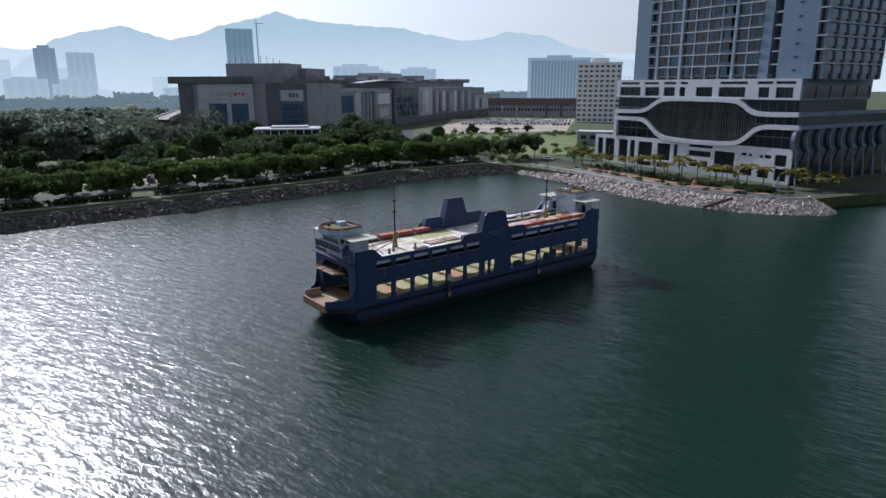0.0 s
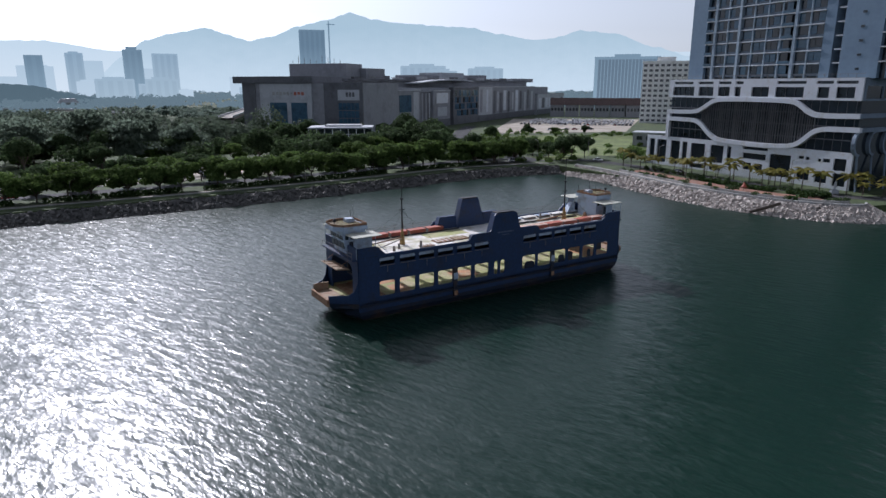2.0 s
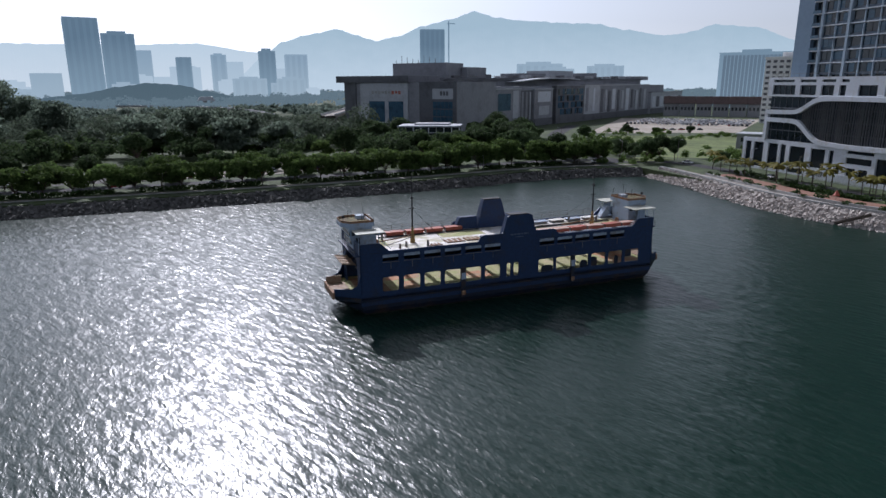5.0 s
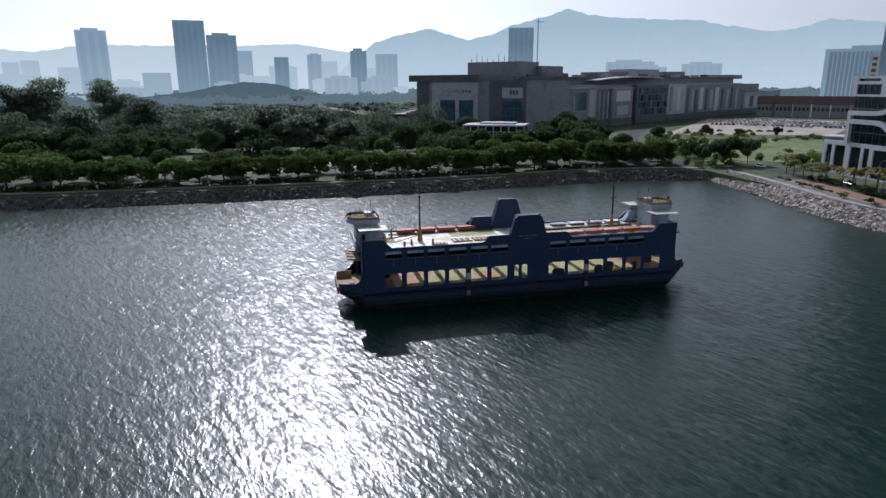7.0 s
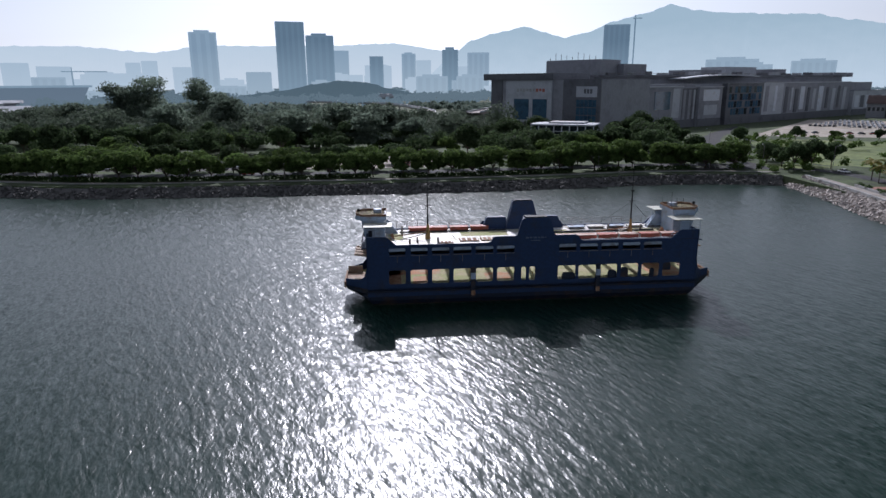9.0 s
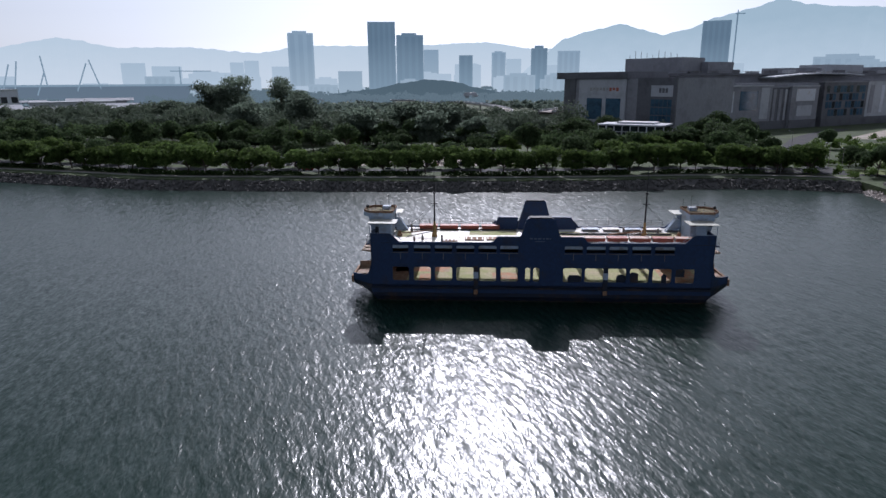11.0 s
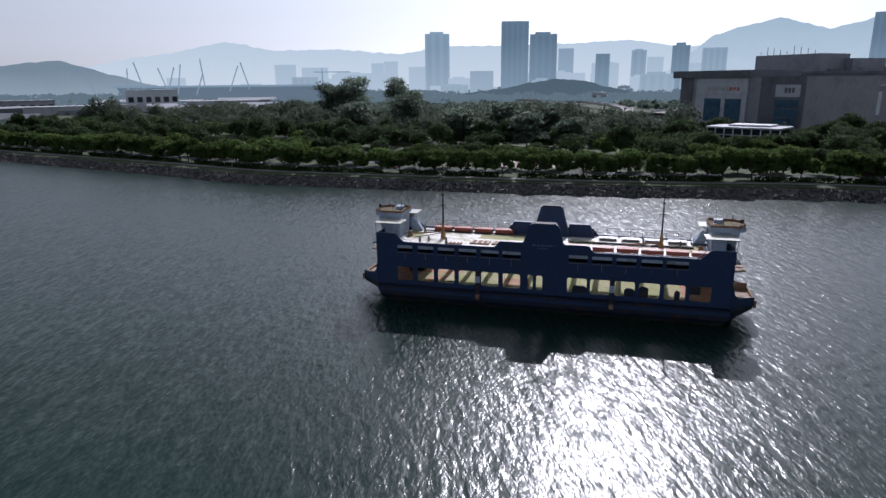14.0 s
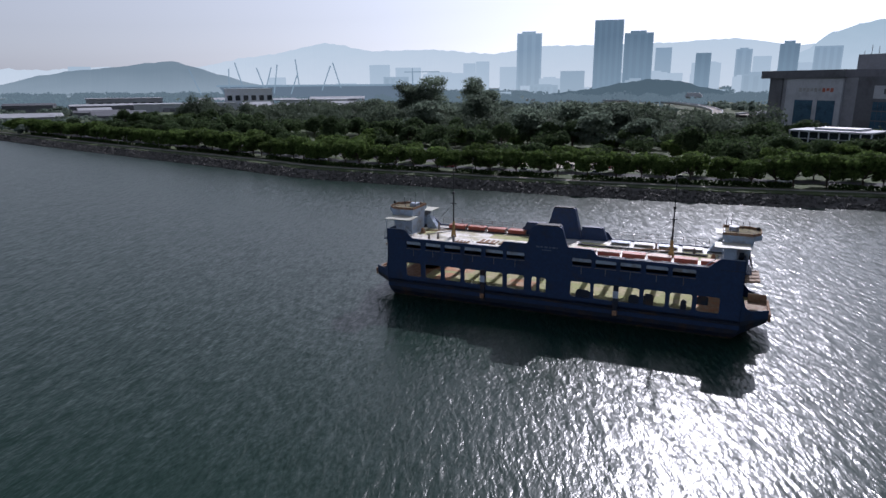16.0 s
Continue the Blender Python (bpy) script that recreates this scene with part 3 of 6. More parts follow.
# damaged cladding that hangs in some openings
for x0, x1, z0, z1 in ((4.6, 6.8, 3.6, 4.75), (12.4, 13.9, 3.6, 4.9), (14.5, 15.9, 3.6, 5.3), (19.6, 20.4, 3.6, 5.1), (21.7, 23.2, 4.6, 6.0)):
    part("bent_plate", panel([(x0, z0), (x1, z0), (x1, z1 - .25), (x1 - .5, z1), (x0 + .3, z1), (x0, z1 - .4)], [], lambda u, v, w: (u, NY + .3 + w, v), 0.06), BLUE_DEEP, ferry, "bent dark blue steel plate")
# painted deck lanes
for x0, x1, y0, y1, m in ((-24.5, -15, 1.6, 5.6, ORANGE_DECK), (-20, -17, -4.8, 0.4, ORANGE_DECK), (-7.5, -3, -2.5, 1.5, ORANGE_DECK), (21, 27, -4.5, 5.0, ORANGE_DECK), (-27, -22, -4.5, 5.2, RUST)):
    part("deck_patch", boxes((x0, x1, y0, y1, 3.0, 3.012)), m, ferry, "rust-red worn patch on the car deck")

# end walls with the arched car entrance, ramps and visors
for sx in (-1, 1):
    arch = [(-3.6, 3.0)] + [(0.5 - 4.1 + 1.4 * (1 - math.cos(radians(90 * k / 4))), 7.3 + 1.4 * math.sin(radians(90 * k / 4))) for k in range(5)]
    arch += [(1.0 - u, v) for u, v in reversed(arch)]
    part("end_wall", panel([(-5.7, 3.0)] + arch + [(6.7, 3.0), (6.7, 11.5), (-5.7, 11.5)], [], lambda u, v, w: (sx * (27.5 - w), u, v), 0.22), BLUE, ferry, "blue end wall with arched car entrance")
    for y0, y1 in ((-5.7, -2.8), (6.7, 3.8)):
        bm = bmesh.new()
        lo = [Vector((sx * 27.5, y0, 2.9)), Vector((sx * 28.4, y0 + (y1 - y0) * .28, 2.9)), Vector((sx * 31.1, y1, 2.75))]
        hi = [Vector((sx * 27.5, y0, 6.6)), Vector((sx * 28.0, y0 + (y1 - y0) * .14, 4.9)), Vector((sx * 28.7, y0 + (y1 - y0) * .36, 4.25)), Vector((sx * 31.15, y1, 4.05))]
        t = Vector((0, 0.16 if y0 < 0 else -0.16, 0))
        f0, f1 = [bm.verts.new(p) for p in lo + hi[::-1]], [bm.verts.new(p + t) for p in lo + hi[::-1]]
        bm.faces.new(f0)
        bm.faces.new(f1[::-1])
        for i in range(len(f0)):
            bm.faces.new((f0[i], f0[(i + 1) % len(f0)], f1[(i + 1) % len(f0)], f1[i]))
        part("bow_bulwark", bm, BLUE, ferry, "curved blue bulwark beside the ramp")
    part("ramp", boxes((min(sx * 28.2, sx * 31.3), max(sx * 28.2, sx * 31.3), -2.6, 3.6, 3.0, 3.16), bevel=0.04), TAN, ferry, "tan rusty loading ramp plate")
    part("ramp_lip", boxes((min(sx * 31.1, sx * 31.45), max(sx * 31.1, sx * 31.45), -2.9, 3.9, 2.35, 3.5), bevel=0.05), RUST, ferry)
    part("ramp_side", boxes((min(sx * 28.6, sx * 31.1), max(sx * 28.6, sx * 31.1), -2.75, -2.6, 3.1, 3.9)), TAN, ferry)
    part("ramp_side", boxes((min(sx * 28.6, sx * 31.1), max(sx * 28.6, sx * 31.1), 3.6, 3.75, 3.1, 4.3)), TAN, ferry)
    visor = bmesh.new()
    box(visor, -1.1, 1.1, -3.1, 3.1, -.07, .07, bevel=0.03)
    for k in range(4):
        box(visor, -1.0, 1.0, -2.9 + 1.75 * k, -2.8 + 1.75 * k, .07, .17)
    vis = part("visor_platform", visor, TAN, ferry, "rust-streaked tan folding platform")
    vis.matrix_local = pose(sx * 28.55, 0.5, 7.75, 0, -sx * 8, 0)
    for y in (-2.2, 3.2):
        part("visor_stay", tubes([((sx * 27.5, y, 9.0), (sx * 29.4, y, 7.9))], 0.04), RUST, ferry)

# funnel on the shaded side belongs to the side wall; casing behind it, and the taller funnel opposite
def frustum(x0, x1, y0, y1, z0, X0, X1, Y0, Y1, z1, bevel=0.08):
    bm = bmesh.new()
    vs = [bm.verts.new(p) for p in ((x0, y0, z0), (x1, y0, z0), (x1, y1, z0), (x0, y1, z0), (X0, Y0, z1), (X1, Y0, z1), (X1, Y1, z1), (X0, Y1, z1))]
    for q in ((3, 2, 1, 0), (4, 5, 6, 7), (0, 1, 5, 4), (1, 2, 6, 5), (2, 3, 7, 6), (3, 0, 4, 7)):
        bm.faces.new([vs[i] for i in q])
    bmesh.ops.bevel(bm, geom=bm.edges[:], offset=bevel, segments=2, affect='EDGES')
    return bm


part("funnel", frustum(-3.0, 3.0, NY + .2, NY + 1.9, 9.95, -1.95, 1.95, NY + .2, NY + 1.7, 14.12), BLUE, ferry, "blue tapered funnel casing with dark top")
part("funnel_cap", boxes((-1.8, 1.8, NY + .1, NY + 1.65, 14.08, 14.3), bevel=0.05), DARK, ferry)
part("funnel", frustum(-3.1, 3.1, 4.6, 6.5, 9.95, -1.75, 1.75, 5.0, 6.4, 15.0), BLUE, ferry, "tall blue tapered funnel with doorway")
part("funnel_cap", boxes((-1.6, 1.6, 5.0, 6.35, 14.96, 15.15), bevel=0.05), DARK, ferry)
# open doorway is a flat dark plate, its inner shade put into colour
part("funnel_door", panel(rounded(-.2, 1.0, 10.1, 12.2, .3), [], lambda u, v, w: (u, 4.72 + (v - 10) * .078 - .06 - w, v), 0.05), DARK, ferry, "dark plate for the shade of an open doorway")
for sx in (-1, 1):
    part("funnel_wing", frustum(min(sx * 3.0, sx * 7.3), max(sx * 3.0, sx * 7.3), 5.0, 6.5, 9.95, min(sx * 3.0, sx * 6.4), max(sx * 3.0, sx * 6.4), 5.2, 6.4, 12.1), BLUE, ferry)
    part("deck_locker", boxes((min(sx * 3.2, sx * 6.9), max(sx * 3.2, sx * 6.9), NY + .3, NY + 1.0, 9.95, 11.0), bevel=.04), BLUE, ferry)
for k, (u0, u1) in enumerate(((-1.7, -1.1), (-1.0, -.55), (-.4, .2), (.35, .75), (.85, 1.4), (1.5, 1.75))):
    part("name_bar", boxes((u0, u1 - .08, NY - .012, NY, 10.75, 11.0)), FADED, ferry, "faded pale lettering bar")
part("name_bar", boxes((-.8, .7, NY - .012, NY, 10.35, 10.47)), FADED, ferry, "faded pale lettering bar")
# fender posts amidships
for x in (-10.3, 10.6):
    f = part("fender_post", boxes((x - .38, x + .38, NY - .32, NY, 1.2, 6.2), bevel=.06), BLUE_DEEP, ferry)
    part("fender_pad", boxes((x - .4, x + .4, NY - .36, NY - .3, 4.2, 5.3)), PALE, f, "worn white painted pad")
    part("fender_tyre", boxes((x - .34, x + .34, NY - .5, NY - .3, 1.5, 2.3), bevel=.12), RUST, f)

# wheelhouses: outward windows sloping, wing canopies on posts
ROOF_RUST = shade("mossy_rust", (0.10, 0.07, 0.035), 0.9, var=0.3, size=1.2, dirt=(0.20, 0.18, 0.07), dirt_amount=0.5, bump=0.3)


def wheelhouse(sx):
    X = lambda a, b: (min(sx * a, sx * b), max(sx * a, sx * b))
    w = part("wheelhouse", frustum(*X(24.6, 27.6), -2.1, 2.8, 9.95, *X(24.5, 28.3), -2.2, 2.9, 13.6, .06), PALE, ferry, "pale blue wheelhouse with square windows")
    bm = bmesh.new()
    vs = [(24.2, -2.45), (28.1, -2.45), (29.3, -1.0), (29.3, 1.9), (28.1, 3.1), (24.2, 3.1)]
    loop = [(sx * x, y) for x, y in (vs if sx > 0 else vs[::-1])]
    part("brim", prism(loop, 13.6, 14.25), PALE, w, "pale blue overhanging brim")
    inner = [(sx * (24.3 + (x - 24.0) * .93), .6 + (y - .6) * .9) for x, y in (vs if sx > 0 else vs[::-1])]
    part("roof_deck", prism(inner, 14.2, 14.27), ROOF_RUST, w, "rusty stained wheelhouse roof")
    ring = [(sx * (24.25 + (x - 24.2) * .96), .33 + (y - .33) * .95) for x, y in (vs if sx > 0 else vs[::-1])]
    for (xa, ya), (xb, yb) in zip(ring, ring[1:] + ring[:1]):
        t2 = Vector((yb - ya, xa - xb)).normalized() * .07
        part("roof_coaming", prism([(xa, ya), (xb, yb), (xb + t2.x, yb + t2.y), (xa + t2.x, ya + t2.y)], 14.25, 14.62), RUST, w)
    part("roof_locker", boxes((*X(25.0, 26.3), .6, 1.9, 14.27, 14.85), bevel=.04), PALE, w)
    for k in range(4):
        y = -1.8 + 1.2 * k
        part("window", boxes((*X(27.85 + .02, 28.16), y, y + .95, 12.2, 13.3)), GLASS_DARK, w, "dark square window")
    for k in range(4):
        x = 24.8 + .85 * k
        part("window", boxes((*X(x, x + .5), -2.36, -2.24, 12.3, 13.0)), GLASS_DARK, w, "small dark side window")
    for k in range(4):
        part("window", boxes((*X(27.72, 27.98), -1.8 + 1.2 * k, -.85 + 1.2 * k, 10.8, 11.8)), GLASS_DARK, w, "dark square window")
    part("door", boxes((*X(26.6, 27.2), -2.34, -2.22, 10.0, 11.9)), BLUE_DEEP, w)
    part("searchlight", tubes([((sx * 28.7, -.4, 14.2), (sx * 28.7, -.4, 14.9))], .06), STEEL, w)
    bm = bmesh.new()
    bmesh.ops.create_uvsphere(bm, u_segments=10, v_segments=6, radius=.27)
    bmesh.ops.translate(bm, verts=bm.verts, vec=(sx * 28.7, -.4, 15.05))
    part("lamp_head", bm, DARK, w, "round black searchlight head")
    for x, y, h in ((26.0, -1.6, 1.3), (25.2, .6, 2.6), (26.8, 2.0, 1.2), (27.6, 1.2, 1.5), (24.6, 2.9, 1.6)):
        part("aerial", tubes([((sx * x, y, 14.2), (sx * x, y, 14.25 + h))], .035), DARK, w)
    part("roof_rail", tubes([((sx * 24.3, -2.5, 14.9), (sx * 28.1, -2.5, 14.9)), ((sx * 24.3, -2.5, 14.25), (sx * 24.3, -2.5, 14.9)), ((sx * 26.2, -2.5, 14.25), (sx * 26.2, -2.5, 14.9)), ((sx * 28.1, -2.5, 14.25), (sx * 28.1, -2.5, 14.9))], .025), STEEL, w)
    for y0, y1 in ((-5.7, -2.3), (3.2, 6.6)):
        c = part("wing_canopy", boxes((*X(23.3, 27.9), y0, y1, 13.1, 13.22), bevel=.03), METAL_CREAM, ferry, "cream sheet-metal wing canopy")
        yo = y0 if y0 < 0 else y1
        for x in (24.4, 26.0, 27.6):
            part("post", tubes([((sx * x, yo + (.12 if yo < 0 else -.12), 9.95), (sx * x, yo + (.12 if yo < 0 else -.12), 13.1))], .05), PALE, c)
        part("wing_panel", boxes((*X(24.6, 26.2), yo + (.9 if yo < 0 else -.96), yo + (.96 if yo < 0 else -.9), 10.0, 13.1)), PALE, c, "grey steel panel under the canopy")
        part("wing_screen", boxes((*X(24.3, 27.4), yo + (.14 if yo < 0 else -.2), yo + (.2 if yo < 0 else -.14), 10.0, 11.6 if yo < 0 else 11.3)), PALE, c, "pale steel wing screen")
        part("wing_floor", boxes((*X(24.2, 27.45), min(yo, yo + (2.6 if yo < 0 else -2.6)), max(yo, yo + (2.6 if yo < 0 else -2.6)), 9.96, 10.06)), BLUE_DEEP, c)
    # front gallery over the entrance
    part("gallery", boxes((*X(27.5, 28.3), -5.4, 6.4, 9.6, 9.75)), BLUE, ferry, "narrow blue gallery over the entrance")
    for z in (10.3, 10.8):
        part("gallery_rail", tubes([((sx * 28.25, -5.4, z), (sx * 28.25, 6.4, z))], .03), STEEL, ferry)
    for k in range(8):
        y = -5.3 + 1.66 * k
        part("gallery_post", tubes([((sx * 28.25, y, 9.75), (sx * 28.25, y, 10.8))], .03), STEEL, ferry)
    # handrail slope down to the main deck, stair and davit
    part("stair_rail", tubes([((sx * 24.1, NY + .15, 11.9), (sx * 22.5, NY + .15, 10.5)), ((sx * 24.1, NY + .15, 11.3), (sx * 22.8, NY + .15, 10.2))], .05), PALE, ferry)
    part("stair", frustum(*X(22.3, 24.4), 3.6, 4.8, 9.95, *X(23.9, 24.4), 3.6, 4.8, 12.2, .03), PALE, ferry, "pale steel stair casing")
    part("capstan", frustum(*X(22.9, 23.7), -.9, -.1, 9.95, *X(23.1, 23.5), -.7, -.3, 10.9, .06), RUST, ferry, "rusty deck capstan")



wheelhouse(-1)
wheelhouse(1)

# masts with stays
for x, top in ((-17.35, 21.4), (17.5, 22.0)):
    y = -.9
    bm = bmesh.new()
    tube(bm, (x, y, 9.95), (x, y, 12.6), .48, 8, .16)
    m = part("mast", bm, MAST_PAINT, ferry, "ochre and dark steel mast")
    bm = bmesh.new()
    tube(bm, (x, y, 12.6), (x, y, 17.5), .15, 8, .1)
    tube(bm, (x, y, 17.5), (x, y, top), .07, 6, .045)
    part("pole", bm, DARK, m)
    bm = bmesh.new()
    box(bm, x - .2, x + .2, y - .2, y + .2, 17.3, 17.55)
    box(bm, x - .55, x + .55, y - .05, y + .05, 15.6, 15.72)
    part("crosstree", bm, DARK, m)
    for dx, dy in ((-4.8, -3.2), (4.8, -3.2), (-6.0, 3.5), (6.0, 3.5)):
        part("stay", tubes([((x, y, 15.6), (x + dx, y + dy, 10.0))], .018, 4), DARK, m)
    part("derrick", tubes([((x, y - .2, 11.2), (x - 5.6, y + 1.2, 10.25))], .11), RUST, m, "rusty boom lowered to the deck")
    part("derrick", tubes([((x, y - .2, 11.0), (x - 4.6, y - 1.0, 10.15))], .08), STEEL, m)

# red slatted benches, one row on each side of the deck
def bench(x0, x1, y, m=RED):
    b = part("bench", boxes((x0, x1, y - .75, y + .75, 10.62, 10.74), bevel=.03), m, ferry, "faded red deck bench box")
    part("front", boxes((x0 + .05, x1 - .05, y - .72, y - .66, 10.1, 10.62)), RED, b)
    part("back", boxes((x0 + .05, x1 - .05, y + .66, y + .72, 10.1, 10.62)), RED, b)
    for x in (x0 + .15, x1 - .15):
        part("leg", boxes((x - .06, x + .06, y - .6, y + .6, 9.95, 10.62)), STEEL, b)


for k in range(4):
    bench(-20.4 + 3.65 * k, -17.2 + 3.65 * k, 4.9)
for k in range(6):
    bench(3.7 + 3.6 * k, 7.0 + 3.6 * k, -3.6, RED if k in (2, 4) else CREAM_RED)
for k in range(5):
    x = 8.0 + 3.6 * k
    part("deck_seat", boxes((x, x + 3.0, 3.4, 5.0, 10.3, 10.4), bevel=.02), CREAM if k % 2 else PALE, ferry, "pale slatted deck seat")
    part("seat_base", boxes((x + .2, x + 2.8, 3.6, 4.8, 9.95, 10.3)), STEEL, ferry)
# hatch frames, pipe runs, moss patch and rails on the deck
for x0, x1, y0, y1 in ((-12.2, -9.0, -3.6, -1.4), (-8.6, -5.8, -3.4, -1.4), (-15.8, -13.4, -4.6, -3.4)):
    h = part("hatch", boxes((x0, x1, y0, y1, 9.95, 10.12), bevel=.03), RUST, ferry, "rusty brown hatch frame")
    for k in range(4):
        x = x0 + .25 + (x1 - x0 - .5) * k / 3
        part("hatch_bar", boxes((x - .1, x + .1, y0 + .1, y1 - .1, 10.12, 10.2)), CREAM, h)
for x0, x1, y0, y1 in ((-11.5, -3.4, 0.3, 3.6), (19.0, 24.0, -1.5, 3.0), (3.5, 7.5, 0.4, 3.4), (-24, -21.5, -1.5, 3.0)):
    part("moss_patch", boxes((x0, x1, y0, y1, 9.95, 9.956)), MOSS, ferry, "yellow-green moss on the deck")
for x0, x1, y in ((-22.0, -3.3, 3.75), (3.3, 22.5, 0.9), (3.3, 22.5, 1.35)):
    part("deck_pipe", tubes([((x0, y, 10.12), (x1, y, 10.12))], .12), DARK, ferry)
for x0, x1, y in ((-22.5, -7.4, FY - .12), (7.4, 22.5, FY - .12), (7.9, 22.5, NY + .1)):
    r = part("deck_rail", tubes([((x0, y, z), (x1, y, z)) for z in ((10.6, 11.0, 11.4) if y > 0 else (10.35,))], .03), STEEL, ferry)
    if y > 0:
        for k in range(9):
            x = x0 + (x1 - x0) * k / 8
            part("post", tubes([((x, y, 9.95), (x, y, 11.4))], .035), STEEL, r)
for x, y, h in ((-15.9, -4.4, 1.1), (-20.5, -4.0, .8), (-19.2, -3.2, .9), (20.6, 2.2, .9), (15.0, 3.0, 1.0), (-21.6, 2.6, 1.5)):
    part("deck_vent", frustum(x - .18, x + .18, y - .18, y + .18, 9.95, x - .14, x + .14, y - .14, y + .14, 9.95 + h, .03), STEEL, ferry, "stubby grey deck ventilator")
for x in (10.0, 13.6, 17.2, 20.8):
    part("deck_cradle", boxes((x - .8, x + 1.6, NY + .35, NY + .9, 9.95, 10.25), bevel=.03), WHITE, ferry, "white life-raft cradle")

FLY = resample(smooth_line([(-760, 610), (-640, 668), (-545, 678), (-430, 618), (-335, 535), (-290, 485), (-270, 450)]), 14)

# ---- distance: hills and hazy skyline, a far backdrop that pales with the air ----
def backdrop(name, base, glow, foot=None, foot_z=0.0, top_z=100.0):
    """Distance with haze painted in as glow, paler at the foot where air thickens."""
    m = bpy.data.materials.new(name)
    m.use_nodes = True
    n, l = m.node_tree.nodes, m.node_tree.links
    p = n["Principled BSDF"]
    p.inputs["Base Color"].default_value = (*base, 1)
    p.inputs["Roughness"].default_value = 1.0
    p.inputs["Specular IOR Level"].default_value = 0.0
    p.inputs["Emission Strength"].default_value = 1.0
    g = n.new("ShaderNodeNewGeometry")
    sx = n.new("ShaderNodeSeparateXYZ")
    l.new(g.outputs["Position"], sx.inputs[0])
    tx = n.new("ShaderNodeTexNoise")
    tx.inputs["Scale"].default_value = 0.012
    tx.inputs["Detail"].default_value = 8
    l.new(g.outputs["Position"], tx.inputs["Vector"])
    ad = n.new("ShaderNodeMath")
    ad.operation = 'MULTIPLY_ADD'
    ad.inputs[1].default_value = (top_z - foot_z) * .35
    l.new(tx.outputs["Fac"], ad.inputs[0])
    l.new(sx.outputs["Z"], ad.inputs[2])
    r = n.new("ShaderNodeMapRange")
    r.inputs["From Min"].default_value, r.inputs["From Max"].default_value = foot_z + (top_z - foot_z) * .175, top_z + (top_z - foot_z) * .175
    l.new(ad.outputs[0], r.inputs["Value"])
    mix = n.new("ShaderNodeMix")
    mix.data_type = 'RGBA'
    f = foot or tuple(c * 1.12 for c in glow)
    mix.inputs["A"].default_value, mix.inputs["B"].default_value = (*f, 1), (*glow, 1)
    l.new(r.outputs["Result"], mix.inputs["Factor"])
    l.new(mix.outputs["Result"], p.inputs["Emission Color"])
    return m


# emission colours carry the haze, lighter for what stands further off
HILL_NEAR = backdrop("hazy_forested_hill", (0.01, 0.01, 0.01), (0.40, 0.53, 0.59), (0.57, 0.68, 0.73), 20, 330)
HILL_FAR = backdrop("hazed_distant_hill", (0.01, 0.01, 0.01), (0.56, 0.67, 0.72), (0.66, 0.74, 0.77), 20, 260)
HILL_LOW = backdrop("hazed_low_hill", (0.01, 0.01, 0.01), (0.20, 0.27, 0.31), (0.30, 0.38, 0.42), 5, 80)
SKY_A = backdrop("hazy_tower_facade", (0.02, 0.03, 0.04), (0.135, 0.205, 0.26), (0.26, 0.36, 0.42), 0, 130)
SKY_B = backdrop("hazier_tower_facade", (0.02, 0.03, 0.04), (0.26, 0.36, 0.43), (0.38, 0.48, 0.53), 0, 130)
SKY_C = backdrop("haziest_tower_facade", (0.02, 0.03, 0.04), (0.42, 0.53, 0.59), (0.50, 0.60, 0.65), 0, 110)
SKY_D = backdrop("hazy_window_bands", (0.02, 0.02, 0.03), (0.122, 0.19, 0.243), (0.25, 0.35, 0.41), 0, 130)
SKY_E = backdrop("hazier_window_bands", (0.02, 0.02, 0.03), (0.235, 0.33, 0.40), (0.36, 0.46, 0.51), 0, 130)
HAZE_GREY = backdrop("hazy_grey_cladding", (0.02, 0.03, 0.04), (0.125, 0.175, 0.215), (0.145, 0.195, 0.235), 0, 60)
# distant leaf whose air haze is an even emission
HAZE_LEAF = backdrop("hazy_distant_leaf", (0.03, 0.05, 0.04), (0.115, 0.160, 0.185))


HILL_WOOD = backdrop("hazed_wooded_rise", (0.02, 0.03, 0.03), (0.070, 0.108, 0.130), (0.085, 0.125, 0.148), 0, 60)


def bearing(a, d, z):
    return (-math.sin(radians(a)) * d, math.cos(radians(a)) * d, z)


def ridge(name, profile, dist, mat, label, rough, seed, depth=500):
    """A rolling ridge: bearing and elevation of its crest, refined with noise, falling away on both sides."""
    pts = []
    for (a0, e0), (a1, e1) in zip(profile, profile[1:]):
        k = max(2, int(abs(a1 - a0) / 0.25))
        for i in range(k):
            f = i / k
            f2 = f * f * (3 - 2 * f)
            a = a0 + (a1 - a0) * f
            pts.append((a, e0 + (e1 - e0) * (f2 * .6 + f * .4) + rough * noise.noise((a * 1.7, seed, 0)) + rough * .5 * noise.noise((a * 6.0, seed, 5))))
    bm = bmesh.new()
    rows = []
    for k, (dd, hf) in enumerate(((-depth, 0), (-depth * .5, .45), (0, 1), (depth * .3, .5))):
        rows.append([bm.verts.new(bearing(a, dist + dd, -2 + hf * (37 + dist * math.tan(radians(max(e, -.95)))) * (1 + (.12 * noise.noise((a * 2.2, k, seed)) if 0 < k < 2 else 0)))) for a, e in pts])
    for r0, r1 in zip(rows, rows[1:]):
        for i in range(len(pts) - 1):
            bm.faces.new((r0[i], r0[i + 1], r1[i + 1], r1[i]))
    return tagged(part(name, bm, mat, None), label, "hill", kind="structure")


